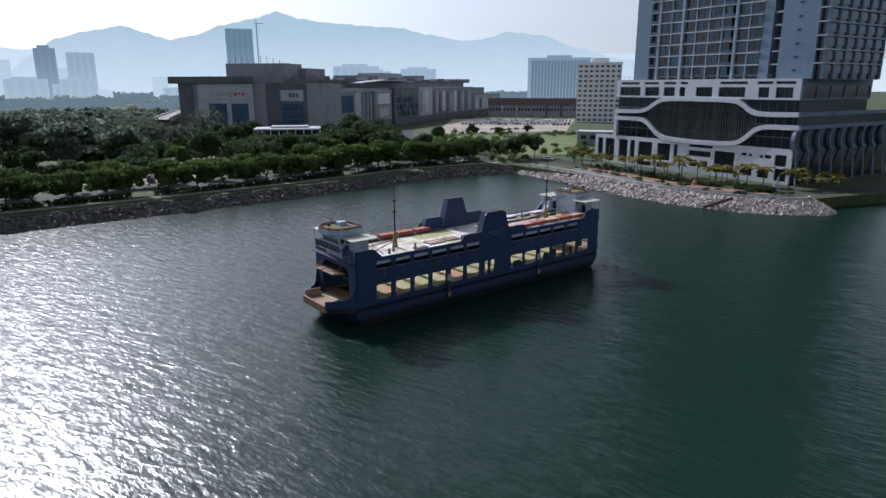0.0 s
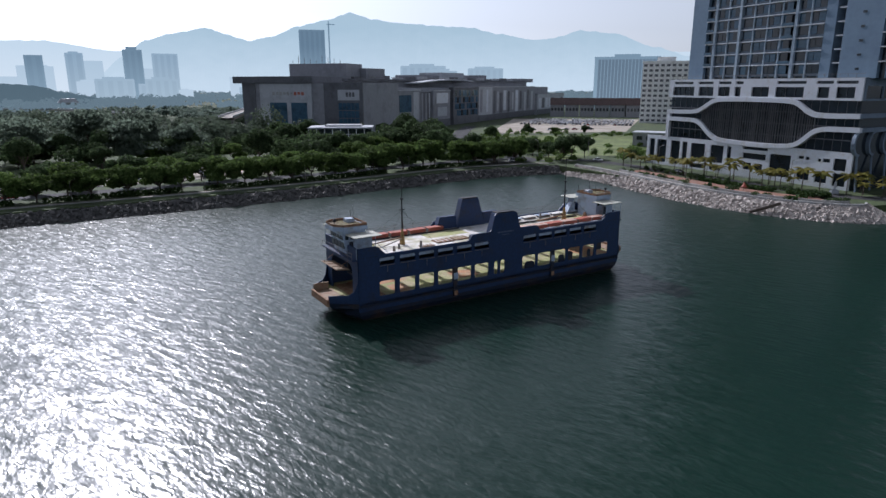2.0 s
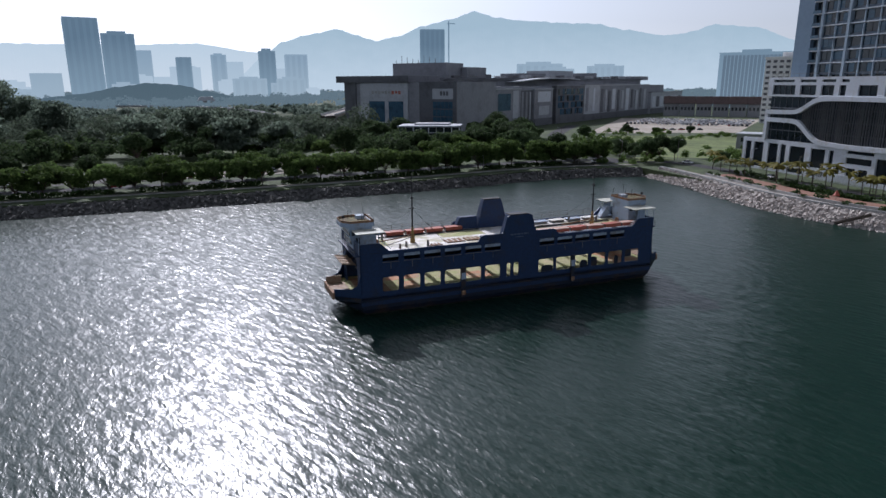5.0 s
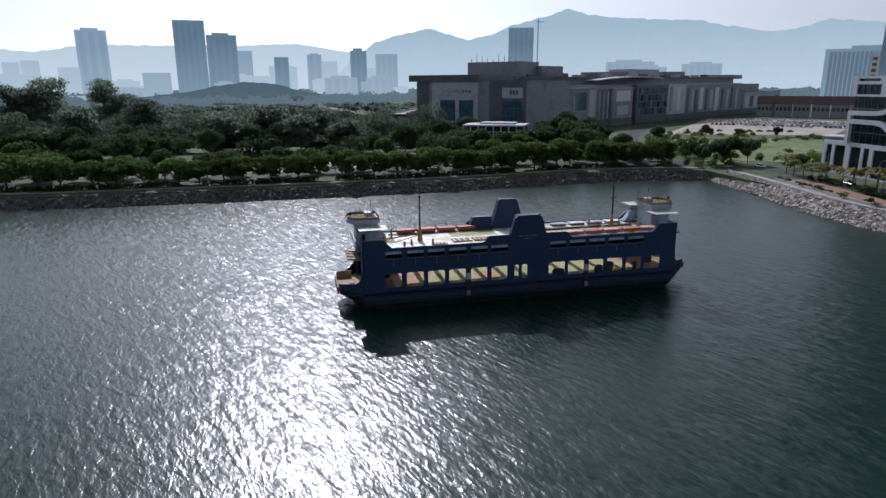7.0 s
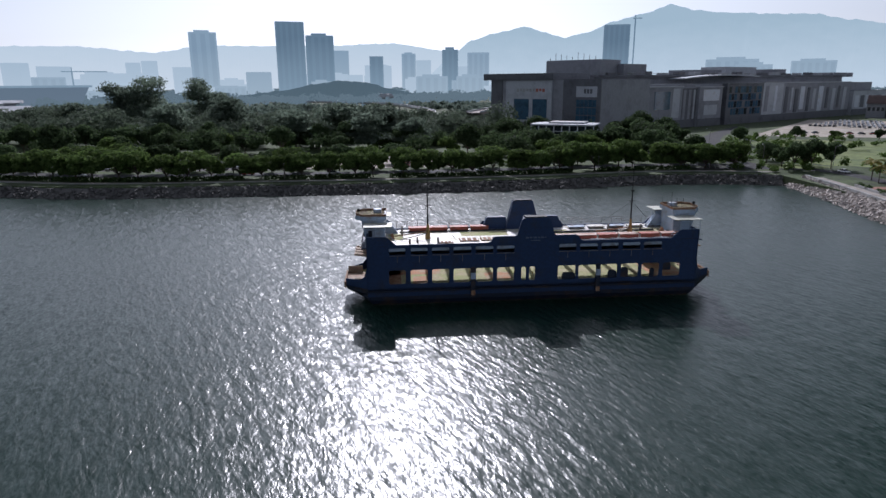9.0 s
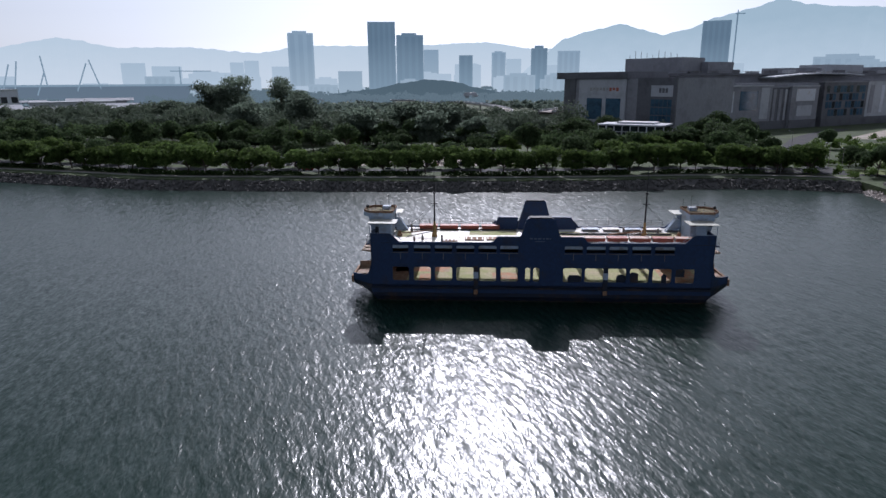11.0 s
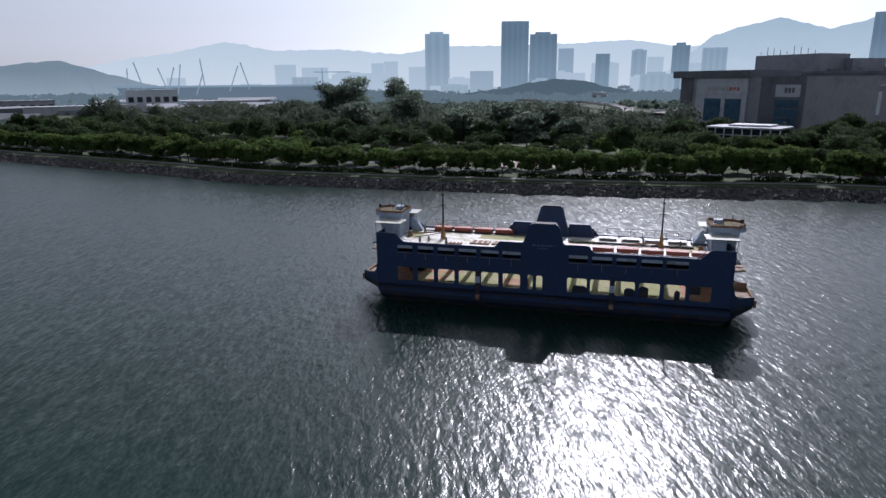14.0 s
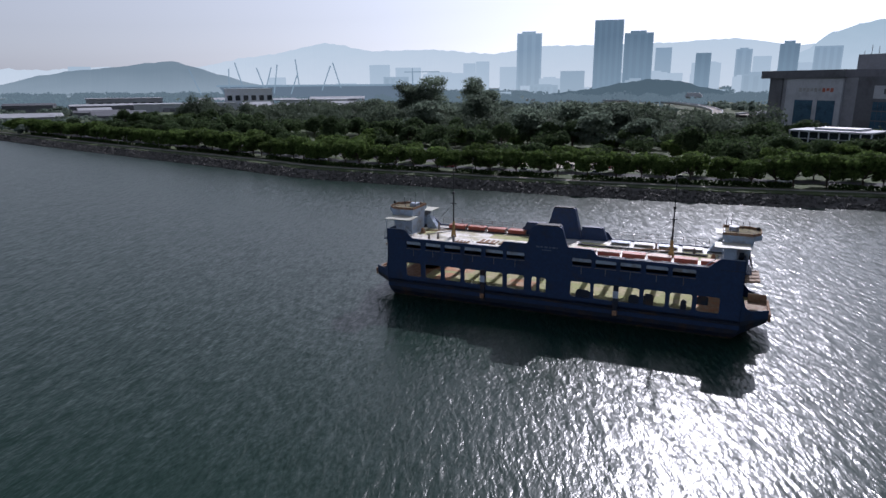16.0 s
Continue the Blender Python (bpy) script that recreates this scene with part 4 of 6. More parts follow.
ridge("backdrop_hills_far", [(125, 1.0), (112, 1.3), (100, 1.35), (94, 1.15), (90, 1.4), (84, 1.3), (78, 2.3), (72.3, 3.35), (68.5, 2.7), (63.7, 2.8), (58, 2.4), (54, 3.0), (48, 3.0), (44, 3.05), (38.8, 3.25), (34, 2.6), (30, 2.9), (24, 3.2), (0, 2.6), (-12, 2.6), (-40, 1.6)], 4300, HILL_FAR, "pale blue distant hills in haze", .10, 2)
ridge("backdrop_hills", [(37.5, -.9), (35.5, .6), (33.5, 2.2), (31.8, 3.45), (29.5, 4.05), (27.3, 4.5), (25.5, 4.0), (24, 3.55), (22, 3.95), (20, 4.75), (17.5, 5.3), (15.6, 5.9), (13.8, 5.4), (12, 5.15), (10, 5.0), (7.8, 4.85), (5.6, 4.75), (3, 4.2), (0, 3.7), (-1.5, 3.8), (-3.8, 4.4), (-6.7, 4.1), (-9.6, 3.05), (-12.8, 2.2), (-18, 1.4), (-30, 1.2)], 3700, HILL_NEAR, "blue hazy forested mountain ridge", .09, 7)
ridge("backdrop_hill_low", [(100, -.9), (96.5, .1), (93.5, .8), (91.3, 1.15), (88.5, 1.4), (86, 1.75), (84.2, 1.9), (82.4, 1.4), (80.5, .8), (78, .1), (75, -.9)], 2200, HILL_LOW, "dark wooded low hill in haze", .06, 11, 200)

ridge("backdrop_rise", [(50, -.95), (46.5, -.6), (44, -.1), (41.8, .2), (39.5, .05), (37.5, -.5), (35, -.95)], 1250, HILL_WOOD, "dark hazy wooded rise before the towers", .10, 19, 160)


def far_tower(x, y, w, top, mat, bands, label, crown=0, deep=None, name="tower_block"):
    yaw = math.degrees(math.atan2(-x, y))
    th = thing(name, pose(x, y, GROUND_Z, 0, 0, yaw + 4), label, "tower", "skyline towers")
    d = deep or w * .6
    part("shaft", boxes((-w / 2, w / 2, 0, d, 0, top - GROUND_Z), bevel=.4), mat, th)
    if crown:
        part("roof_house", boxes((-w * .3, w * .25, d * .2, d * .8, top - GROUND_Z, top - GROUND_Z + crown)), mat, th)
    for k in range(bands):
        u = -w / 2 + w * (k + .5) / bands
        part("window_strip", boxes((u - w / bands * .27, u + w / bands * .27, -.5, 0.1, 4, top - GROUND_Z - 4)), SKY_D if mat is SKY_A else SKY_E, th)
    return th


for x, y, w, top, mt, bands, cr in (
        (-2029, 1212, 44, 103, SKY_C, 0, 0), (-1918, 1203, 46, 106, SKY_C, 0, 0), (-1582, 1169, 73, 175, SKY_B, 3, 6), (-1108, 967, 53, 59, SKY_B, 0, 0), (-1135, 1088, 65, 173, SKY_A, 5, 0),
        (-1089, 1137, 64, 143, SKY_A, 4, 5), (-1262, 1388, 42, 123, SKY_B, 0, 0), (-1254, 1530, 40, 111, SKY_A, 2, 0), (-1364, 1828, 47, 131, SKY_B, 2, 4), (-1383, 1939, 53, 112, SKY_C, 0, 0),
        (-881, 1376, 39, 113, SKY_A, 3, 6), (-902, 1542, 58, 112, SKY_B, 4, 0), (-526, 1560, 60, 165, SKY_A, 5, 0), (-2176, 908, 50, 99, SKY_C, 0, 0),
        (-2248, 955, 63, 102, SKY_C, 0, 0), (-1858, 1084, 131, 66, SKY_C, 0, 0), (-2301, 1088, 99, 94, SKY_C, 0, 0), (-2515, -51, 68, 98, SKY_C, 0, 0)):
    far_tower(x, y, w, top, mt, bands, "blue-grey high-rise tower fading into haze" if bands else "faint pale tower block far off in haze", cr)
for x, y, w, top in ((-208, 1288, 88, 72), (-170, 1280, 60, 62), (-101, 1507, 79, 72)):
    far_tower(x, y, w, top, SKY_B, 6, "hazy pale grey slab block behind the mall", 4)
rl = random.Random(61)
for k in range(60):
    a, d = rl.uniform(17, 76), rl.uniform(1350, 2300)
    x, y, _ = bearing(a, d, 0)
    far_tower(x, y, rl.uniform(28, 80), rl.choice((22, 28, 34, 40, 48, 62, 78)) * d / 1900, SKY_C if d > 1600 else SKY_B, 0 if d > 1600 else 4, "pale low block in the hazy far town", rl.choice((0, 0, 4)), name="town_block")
# crane on the unfinished tower, crane over the works
def tower_crane(x, y, z0, z1, arm, yaw):
    th = thing("tower_crane", pose(x, y, z0, 0, 0, yaw), "thin construction tower crane in hazy grey", "crane")
    # cranes share the towers' glowing haze colour
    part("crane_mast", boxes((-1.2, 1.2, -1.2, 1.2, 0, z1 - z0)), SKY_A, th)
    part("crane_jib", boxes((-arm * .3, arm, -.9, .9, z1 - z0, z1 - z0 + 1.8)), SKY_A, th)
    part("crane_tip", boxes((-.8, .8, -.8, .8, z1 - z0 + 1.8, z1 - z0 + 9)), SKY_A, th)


tower_crane(-492, 1585, 3, 178, 16, 35)
tower_crane(-1250, 640, 3, 58, 60, 60)

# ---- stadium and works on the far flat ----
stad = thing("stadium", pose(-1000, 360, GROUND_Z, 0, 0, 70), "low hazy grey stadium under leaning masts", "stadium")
# bowl, edge and masts glow faintly, haze put into their colour
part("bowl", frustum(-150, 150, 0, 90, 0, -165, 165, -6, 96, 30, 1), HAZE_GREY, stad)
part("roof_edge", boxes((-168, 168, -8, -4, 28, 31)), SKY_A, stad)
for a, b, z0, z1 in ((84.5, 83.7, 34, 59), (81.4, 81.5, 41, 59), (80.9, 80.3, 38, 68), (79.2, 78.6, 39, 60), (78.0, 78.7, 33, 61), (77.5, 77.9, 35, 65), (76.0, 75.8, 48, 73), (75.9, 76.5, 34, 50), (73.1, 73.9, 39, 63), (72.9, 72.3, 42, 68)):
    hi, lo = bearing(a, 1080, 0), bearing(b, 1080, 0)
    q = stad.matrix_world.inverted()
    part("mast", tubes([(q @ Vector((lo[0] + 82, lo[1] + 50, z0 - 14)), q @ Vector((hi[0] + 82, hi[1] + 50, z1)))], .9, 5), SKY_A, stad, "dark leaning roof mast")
for x, y, w, d, h, m, lab in ((-800, 206, 60, 30, 26, WHITE, "white box-shaped factory building"), (-780, 120, 130, 40, 9, METAL_ROOF, "long low factory with pale roof"), (-790, 290, 90, 40, 11, METAL_ROOF, "low factory shed with pale roof"), (-860, 60, 90, 40, 15, PINK_GREY, "low grey works building"), (-560, 250, 80, 24, 7, METAL_ROOF, "low shed with pale metal roof"), (-470, 300, 60, 16, 6, METAL_ROOF, "low shed with pale metal roof")):
    th = thing("factory", pose(x, y, GROUND_Z, 0, 0, math.degrees(math.atan2(-x, y)) + 6), lab, "factory", "works on the flat")
    part("wall", boxes((-w / 2, w / 2, 0, d, 0, h)), m if m is not METAL_ROOF else LIGHT_GREY, th)
    part("roof", boxes((-w / 2 - 1, w / 2 + 1, -1, d + 1, h, h + .8)), m, th)
    for k in range(int(w / 10) if m is not METAL_ROOF else 0):
        part("window", boxes((-w / 2 + 3 + 10 * k, -w / 2 + 9 + 10 * k, -.15, .05, h * .45, h * .7)), GLASS_DARK, th)
rs = random.Random(77)
for k in range(22):
    x, y, _ = bearing(rs.uniform(66, 104), rs.uniform(560, 980), 0)
    w, d, h = rs.uniform(25, 80), rs.uniform(14, 30), rs.uniform(5, 11)
    th = thing("shed", pose(x, y, GROUND_Z, 0, 0, math.degrees(math.atan2(-x, y)) + rs.uniform(-12, 12)), "grey works shed with a pale sheet roof", "shed", "works on the flat")
    part("wall", boxes((-w / 2, w / 2, 0, d, 0, h)), rs.choice((PINK_GREY, LIGHT_GREY, DARK_GREY)), th)
    part("roof", frustum(-w / 2 - .8, w / 2 + .8, -.8, d + .8, h, -w / 2 - .8, w / 2 + .8, d * .4, d * .6, h + d * .12, .1), METAL_ROOF if k % 3 else DARK_GREY, th)
    for j in range(int(w / 12)):
        part("door", boxes((-w / 2 + 3 + 12 * j, -w / 2 + 8 + 12 * j, -.15, .05, .2, h * .6)), DARK_GREY, th)
hut = thing("pavilion", pose(-622, 817, GROUND_Z, 0, 0, 40), "small pavilion with a bright white roof", "pavilion")
part("wall", boxes((-10, 10, 0, 14, 0, 9)), CONCRETE, hut)
part("roof", frustum(-13, 13, -2, 16, 9, -9, 9, 3, 11, 15, .2), METAL_ROOF, hut)

# ---- shopping mall ----
F0, F1 = Vector((-166, 380)), Vector((-89, 369))
mall = thing("shopping_mall", pose(F0.x, F0.y, GROUND_Z, 0, 0, math.degrees(math.atan2(F1.y - F0.y, F1.x - F0.x))), "large grey shopping mall with windowless clad facades", "shopping mall")
ML = (F1 - F0).length
ZG = GROUND_Z
part("front_block", boxes((0, ML, .6, 62, 0, 36.2 - ZG)), PINK_GREY, mall)
part("left_wing", boxes((-.8, 8, 0, 95, 0, 39.9 - ZG)), DARK_GREY, mall)
part("eave", boxes((-6, 47, -1.5, 40, 36.2 - ZG, 40.2 - ZG)), DARK_GREY, mall, "dark grey overhanging eave")
sg = part("sign_wall", boxes((11.5, 45.8, -.5, .6, 8, 36 - ZG)), LIGHT_GREY, mall, "light grey facade panel with faint logo")
for u0, u1 in ((18, 29.4), (32.2, 42.7)):
    w = part("display_window", boxes((u0, u1, -.62, -.5, 9.5, 22)), GLASS_BLUE, sg)
for k in range(9):
    part("logo_bar", boxes((20 + 2.4 * k, 21.7 + 2.4 * k, -.56, -.5, 29.2 - ZG + (k % 2) * .5, 31.2 - ZG)), CONCRETE if k < 6 else RED, sg, "faint lettering bar of a sign")
dk = part("dark_bay", boxes((54, 78.5, -.6, .6, 8, 36.5 - ZG)), DARK_GREY, mall, "dark grey glazed facade bay")
part("bill_panel", boxes((62.9, 76.5, -.75, -.6, 26.5 - ZG, 32.5 - ZG)), LIGHT_GREY, dk)
for k in range(3):
    part("logo_bar", boxes((68 + 2 * k, 69.5 + 2 * k, -.8, -.75, 28.5 - ZG, 31 - ZG)), DARK_GREY, dk)
for k in range(3):
    for j in range(5):
        part("pane", boxes((63.2 + 2.65 * j, 65.6 + 2.65 * j, -.7, -.6, 12 - ZG + 4.5 * k, 16 - ZG + 4.5 * k)), GLASS_BLUE, dk)
part("roof_house", boxes((-8, 36, 72, 100, 36 - ZG, 49.8 - ZG)), PINK_GREY, mall, "roof-top plant house with aerials")
for k in range(9):
    part("aerial", tubes([((-6 + 4.6 * k, 74, 49.5 - ZG), (-6 + 4.6 * k, 74, 52 - ZG + (k * 7 % 4)))], .18, 5), DARK_GREY, mall)
# long facade that runs back from the front block
lw = thing("mall_wing", pose(-97, 431, GROUND_Z, 0, 0, math.degrees(math.atan2(742 - 431, 12.5 + 97))), "long stepped grey mall wing with clad bays", "shopping mall")
part("wing_body", boxes((0, 370, .8, 90, 0, 33 - ZG)), PINK_GREY, lw)
part("upper_storey", boxes((-8, 345, 18, 100, 33 - ZG, 38 - ZG)), PINK_GREY, lw)
part("roof_slab", boxes((-10, 350, 15, 103, 38 - ZG, 39.4 - ZG)), DARK_GREY, lw)
for u0, u1, pz, zt, m in ((-8, 61, 1.5, 31, PINK_GREY), (61, 79, .9, 30, DARK_GREY), (79, 108, 3, 30.5, PINK_GREY), (113, 164, 3.5, 33, DARK_GREY), (164, 196, 3, 33.5, LIGHT_GREY), (196, 318, 2, 33, PINK_GREY), (322, 420, 4, 25, LIGHT_GREY)):
    b = part("facade_bay", boxes((u0, u1, -pz, .8, 0, zt - ZG)), m, lw)
    part("coping", boxes((u0 - .3, u1 + .3, -pz - .5, .9, zt - ZG, zt - ZG + .7)), LIGHT_GREY if m is PINK_GREY else PINK_GREY, b)
    part("plinth", boxes((u0, u1, -pz - .3, -pz, 0, 5.5)), DARK_GREY, b)
    rows_b = {-8: ((9, 24, 12, 25, WHITE), (30, 47, 13, 25, GLASS_BLUE), (50, 58, 7, 27, LIGHT_GREY)), 61: ((63, 66, 4, 26, PINK_GREY), (69, 72, 4, 26, PINK_GREY), (75, 77, 4, 26, LIGHT_GREY)), 79: ((84, 104, 18, 26, WHITE), (86, 102, 8, 15, LIGHT_GREY)), 164: ((168, 173, 8, 28, PINK_GREY), (182, 186, 8, 28, WHITE))}.get(u0, ())
    for a0, a1, z0, z1, pm in rows_b:
        part("panel", boxes((a0, a1, -pz - .25, -pz, z0, z1)), pm, b)
    if u0 == 113:
        for k in range(12):
            for j in range(4):
                if (k * 5 + j * 3) % 7:
                    part("pane", boxes((116 + 3.8 * k, 119.2 + 3.8 * k, -pz - .12, -pz, 7 + 5.4 * j, 11.6 + 5.4 * j)), GLASS_BLUE if (k + j) % 3 else GLASS_DARK, b)
    if u0 == 196:
        for k, (a0, wd, pm) in enumerate(((201, 5, DARK_GREY), (210, 3, LIGHT_GREY), (217, 5, DARK_GREY), (226, 7, WHITE), (238, 4, DARK_GREY), (247, 5, LIGHT_GREY), (258, 8, WHITE), (272, 4, DARK_GREY), (282, 6, LIGHT_GREY), (294, 4, DARK_GREY), (304, 6, LIGHT_GREY))):
            part("panel", boxes((a0, a0 + wd, -pz - .25 - .2 * (k % 3), -pz, 6 + (k % 2) * 2, 27 - (k % 3))), pm, b)
    if u0 == 322:
        for k in range(8):
            part("panel", boxes((326 + 11.5 * k, 334 + 11.5 * k, -pz - .2, -pz, 7, 18)), DARK_GREY if k % 3 == 1 else WHITE, b)
arc = [(70 + 100 * k / 10, 35.5 - ZG + 4.2 * math.sin(math.pi * (.12 + .62 * k / 10))) for k in range(11)]
part("curved_canopy", panel(arc + [(u, z - .8) for u, z in reversed(arc)], [], lambda u, v, w: (u, 4 + w, v), 34), LIGHT_GREY, lw, "pale shallow curved roof canopy")
for k in range(14):
    part("roof_rail", boxes((-8 + 25 * k, 15 + 25 * k, 15.4, 15.6, 40.3 - ZG, 40.5 - ZG)), STEEL, lw)
for u0, u1, y0, zt in ((30, 55, 26, 47), (150, 190, 50, 44), (205, 255, 55, 47), (262, 280, 40, 45), (330, 372, 20, 42)):
    part("roof_house", boxes((u0, u1, y0, y0 + 25, 38 - ZG, zt - ZG)), PINK_GREY if u0 != 205 else LIGHT_GREY, lw)
for k in range(16):
    part("roof_unit", boxes((14 + 20 * k, 22 + 20 * k, 26, 31, 39 - ZG, 41 - ZG + (k % 3) * .5)), METAL_ROOF if k % 2 else DARK_GREY, lw)
pav = thing("glass_pavilion", pose(-101, 308.5, GROUND_Z, 0, 0, 12), "flat-roofed white-framed glass pavilion", "pavilion")
part("hall", boxes((1, 31, 1, 18, 0, 11)), GLASS_DARK, pav)
part("roof", boxes((0, 32, 0, 19, 11, 11.7), bevel=.1), LIGHT_GREY, pav)
part("roof_top", boxes((8, 26, 6, 17, 11.7, 12.5), bevel=.1), METAL_ROOF, pav)
part("beam", boxes((0, 32, .4, .9, 8, 8.4)), LIGHT_GREY, pav)
for k in range(9):
    part("post", boxes((.2 + 3.92 * k, .6 + 3.92 * k, .3, .8, 0, 11)), WHITE, pav)
for k in range(8):
    part("fence_post", boxes((33 + 1.8 * k, 33.3 + 1.8 * k, 4, 4.3, 0, 9.5)), WHITE, pav)

FIN_GREY = shade("dull_metal_fin", (0.115, 0.12, 0.13), 0.5, var=0.1, size=3.0)
PIER_BLUE = shade("pale_blue_render", (0.34, 0.42, 0.50), 0.7, var=0.06, size=6.0, dirt=(0.27, 0.34, 0.42), dirt_amount=0.3, bump=0.05)
BLUE_SPANDREL = shade("slate_blue_spandrel", (0.075, 0.11, 0.15), 0.4, var=0.1, size=5.0)
# ---- podium and tower beside the water ----
P0 = Vector((64.4, 273.0))
PD = Vector((0.559, -0.829))
pod = thing("condominium_podium", pose(P0.x, P0.y, 0, 0, 0, math.degrees(math.atan2(PD.y, PD.x))), "white podium with dark glass and curving ribbons", "building")
# local: u along the front, +y inwards, z up
part("core", boxes((-.5, 75, .9, 44, GROUND_Z, 36.6)), GLASS_DARK, pod, "dark glass facade")
slots = [(0.6, 11.2), (13.4, 20.3), (22.4, 27.6), (29.7, 32.2), (36.8, 43.6), (46.1, 56.4), (61.1, 64.9), (67.2, 73.0)]
up = [(1, 10.5), (13, 20), (22.4, 28), (30, 33.2), (46.5, 57), (60.5, 66), (67, 73.6)]
part("frame_storey", panel([(-1.5, 30.2), (75.3, 30.2), (75.3, 36.9), (-1.5, 36.9)], [[(a, 30.9), (b, 30.9), (b, 34.2), (a, 34.2)] for a, b in slots] + [[(a, 35.2), (b, 35.2), (b, 36.1), (a, 36.1)] for a, b in up], lambda u, v, w: (u, w, v), .6), WHITE, pod, "white frame storey with deep windows")
for a, b in slots:
    k = max(1, int((b - a) / 2.6))
    for i in range(1, k):
        part("mullion", boxes((a + (b - a) * i / k - .06, a + (b - a) * i / k + .06, .6, .8, 30.9, 34.2)), DARK_GREY, pod)


def ribbon(path, width, name="ribbon"):
    q = smooth_line(path, 2)
    a, b = offset(q, width / 2), offset(q, -width / 2)
    return panel(a + b[::-1], [], lambda u, v, w: (u, -.6 + w, v), 1.3)


RU = [(-.6, 24.6), (6, 24.7), (12.9, 24.9), (16, 26.0), (20.6, 29.0), (24, 29.8), (38, 29.9), (52.8, 29.8), (56, 28.6), (59.6, 26.0), (63, 25.4), (70, 25.5), (76, 25.7)]
RL = [(-.2, 21.8), (6, 21.8), (13, 21.8), (16, 20.6), (21, 16.4), (25, 14.9), (40, 14.5), (54, 14.9), (58, 16.8), (61.6, 20.4), (65, 21.4), (71, 21.5), (76.5, 21.6)]
part("ribbon", ribbon(RU, 1.5), WHITE, pod, "white curved facade ribbon")
part("ribbon", ribbon(RL, 1.5), WHITE, pod, "white curved facade ribbon")
part("ribbon_post", panel([(-1.3, 14.4), (.2, 14.4), (.2, 25.3), (-1.3, 25.3)], [], lambda u, v, w: (u, -.5 + w, v), 1.2), WHITE, pod)


def height_on(path, u):
    for (a, za), (b, zb) in zip(path, path[1:]):
        if a <= u <= b:
            return za + (zb - za) * (u - a) / (b - a)
    return path[-1][1]


RUs, RLs = smooth_line(RU, 2), smooth_line(RL, 2)
for k in range(52):
    u = 15.5 + .9 * k
    z0, z1 = height_on(RLs, u), height_on(RUs, u)
    wob = .22 * math.sin(u * .9)
    part("fin", boxes((u - .1, u + .1, .25 + wob, .75 + wob, z0, z1)), FIN_GREY, pod)
for k in range(26):
    u = 1.2 + 2.9 * k
    part("mullion", boxes((u - .05, u + .05, .78, .92, 14.4, 30.2)), DARK_GREY, pod)
for z in (18, 22, 26):
    part("floor_band", boxes((-.4, 75, .8, .93, z, z + .35)), DARK_GREY, pod)
lower = [(-10.3, -7.3, 4, 13.2), (-6, -.8, 4, 13.2), (1.6, 6.4, 4, 13.2), (7.6, 10.2, 4, 13.2), (12, 19, 6, 13), (12, 19, 3.6, 5.3), (21.5, 27.6, 6.5, 13), (21.5, 27.6, 3.6, 5.6), (29.2, 31, 6, 13), (36, 46, 12.6, 13.6), (36, 45.5, 9.4, 11.4), (32, 34, 5, 7.6), (36.5, 40, 5, 8), (41, 44.5, 5, 8), (47, 55, 4.5, 12), (57.5, 59.5, 11.3, 12.3), (60.2, 61.4, 11.2, 12.2), (64.3, 65.4, 11, 12), (66, 68.4, 11, 12.2), (69.6, 73.6, 8.8, 12.6), (57.5, 62, 4.6, 8.2), (64, 68, 4.4, 8.0), (70, 74, 4, 8)]
part("lower_wall", panel([(-11.8, 3.0), (75.3, 3.0), (75.3, 14.6), (-11.8, 14.6)], [[(a, c), (b, c), (b, d), (a, d)] for a, b, c, d in lower], lambda u, v, w: (u, .1 + w, v), .55), WHITE, pod, "white lower wall with mixed openings")
part("annex", boxes((-11.6, -.4, .8, 26, 3, 14.2)), GLASS_DARK, pod)
part("balustrade", boxes((27, 47, -3.2, -2.9, 5.6, 6.0)), WHITE, pod)
for k in range(24):
    part("baluster", boxes((27.2 + .84 * k, 27.5 + .84 * k, -3.15, -2.95, 3, 5.6)), WHITE, pod)
# side that turns away along the water, its shade put into darker blue
part("side_storey", panel([(.9, 30.2), (45, 30.2), (45, 36.9), (.9, 36.9)], [[(2 + 8.6 * k, 30.8), (9.8 + 8.6 * k, 30.8), (9.8 + 8.6 * k, 34.6), (2 + 8.6 * k, 34.6)] for k in range(5)], lambda u, v, w: (75.3 - w, u, v), .5), SHADE_BLUE, pod, "side storey in shaded pale blue")
for z in (25.1, 20.9):
    part("ribbon", boxes((74.9, 76.3, -.5, 62, z, z + 1.3)), SHADE_BLUE, pod)
part("side_core", boxes((50, 74.8, 44, 66, 3, 25)), GLASS_DARK, pod)
for k in range(9):
    y = 1.5 + 7.2 * k
    arc = [(y + 2.6 * math.cos(radians(a)), 17.5 + 3.6 * math.sin(radians(a))) for a in range(80, 281, 25)]
    q = panel(offset(arc, .35) + offset(arc, -.35)[::-1], [], lambda u, v, w: (75.0 + w, u, v), 1.1)
    part("bracket", q, SHADE_BLUE, pod, "curved bracket in shaded pale blue")
    bm = bmesh.new()
    tube(bm, (75.6, y, 13.9), (77.4, y - 1.2, 3), .35, 6)
    part("strut", bm, SHADE_BLUE, pod)
part("side_base", boxes((58, 74.6, 1, 66, 3, 13.8)), DARK_GREY, pod)

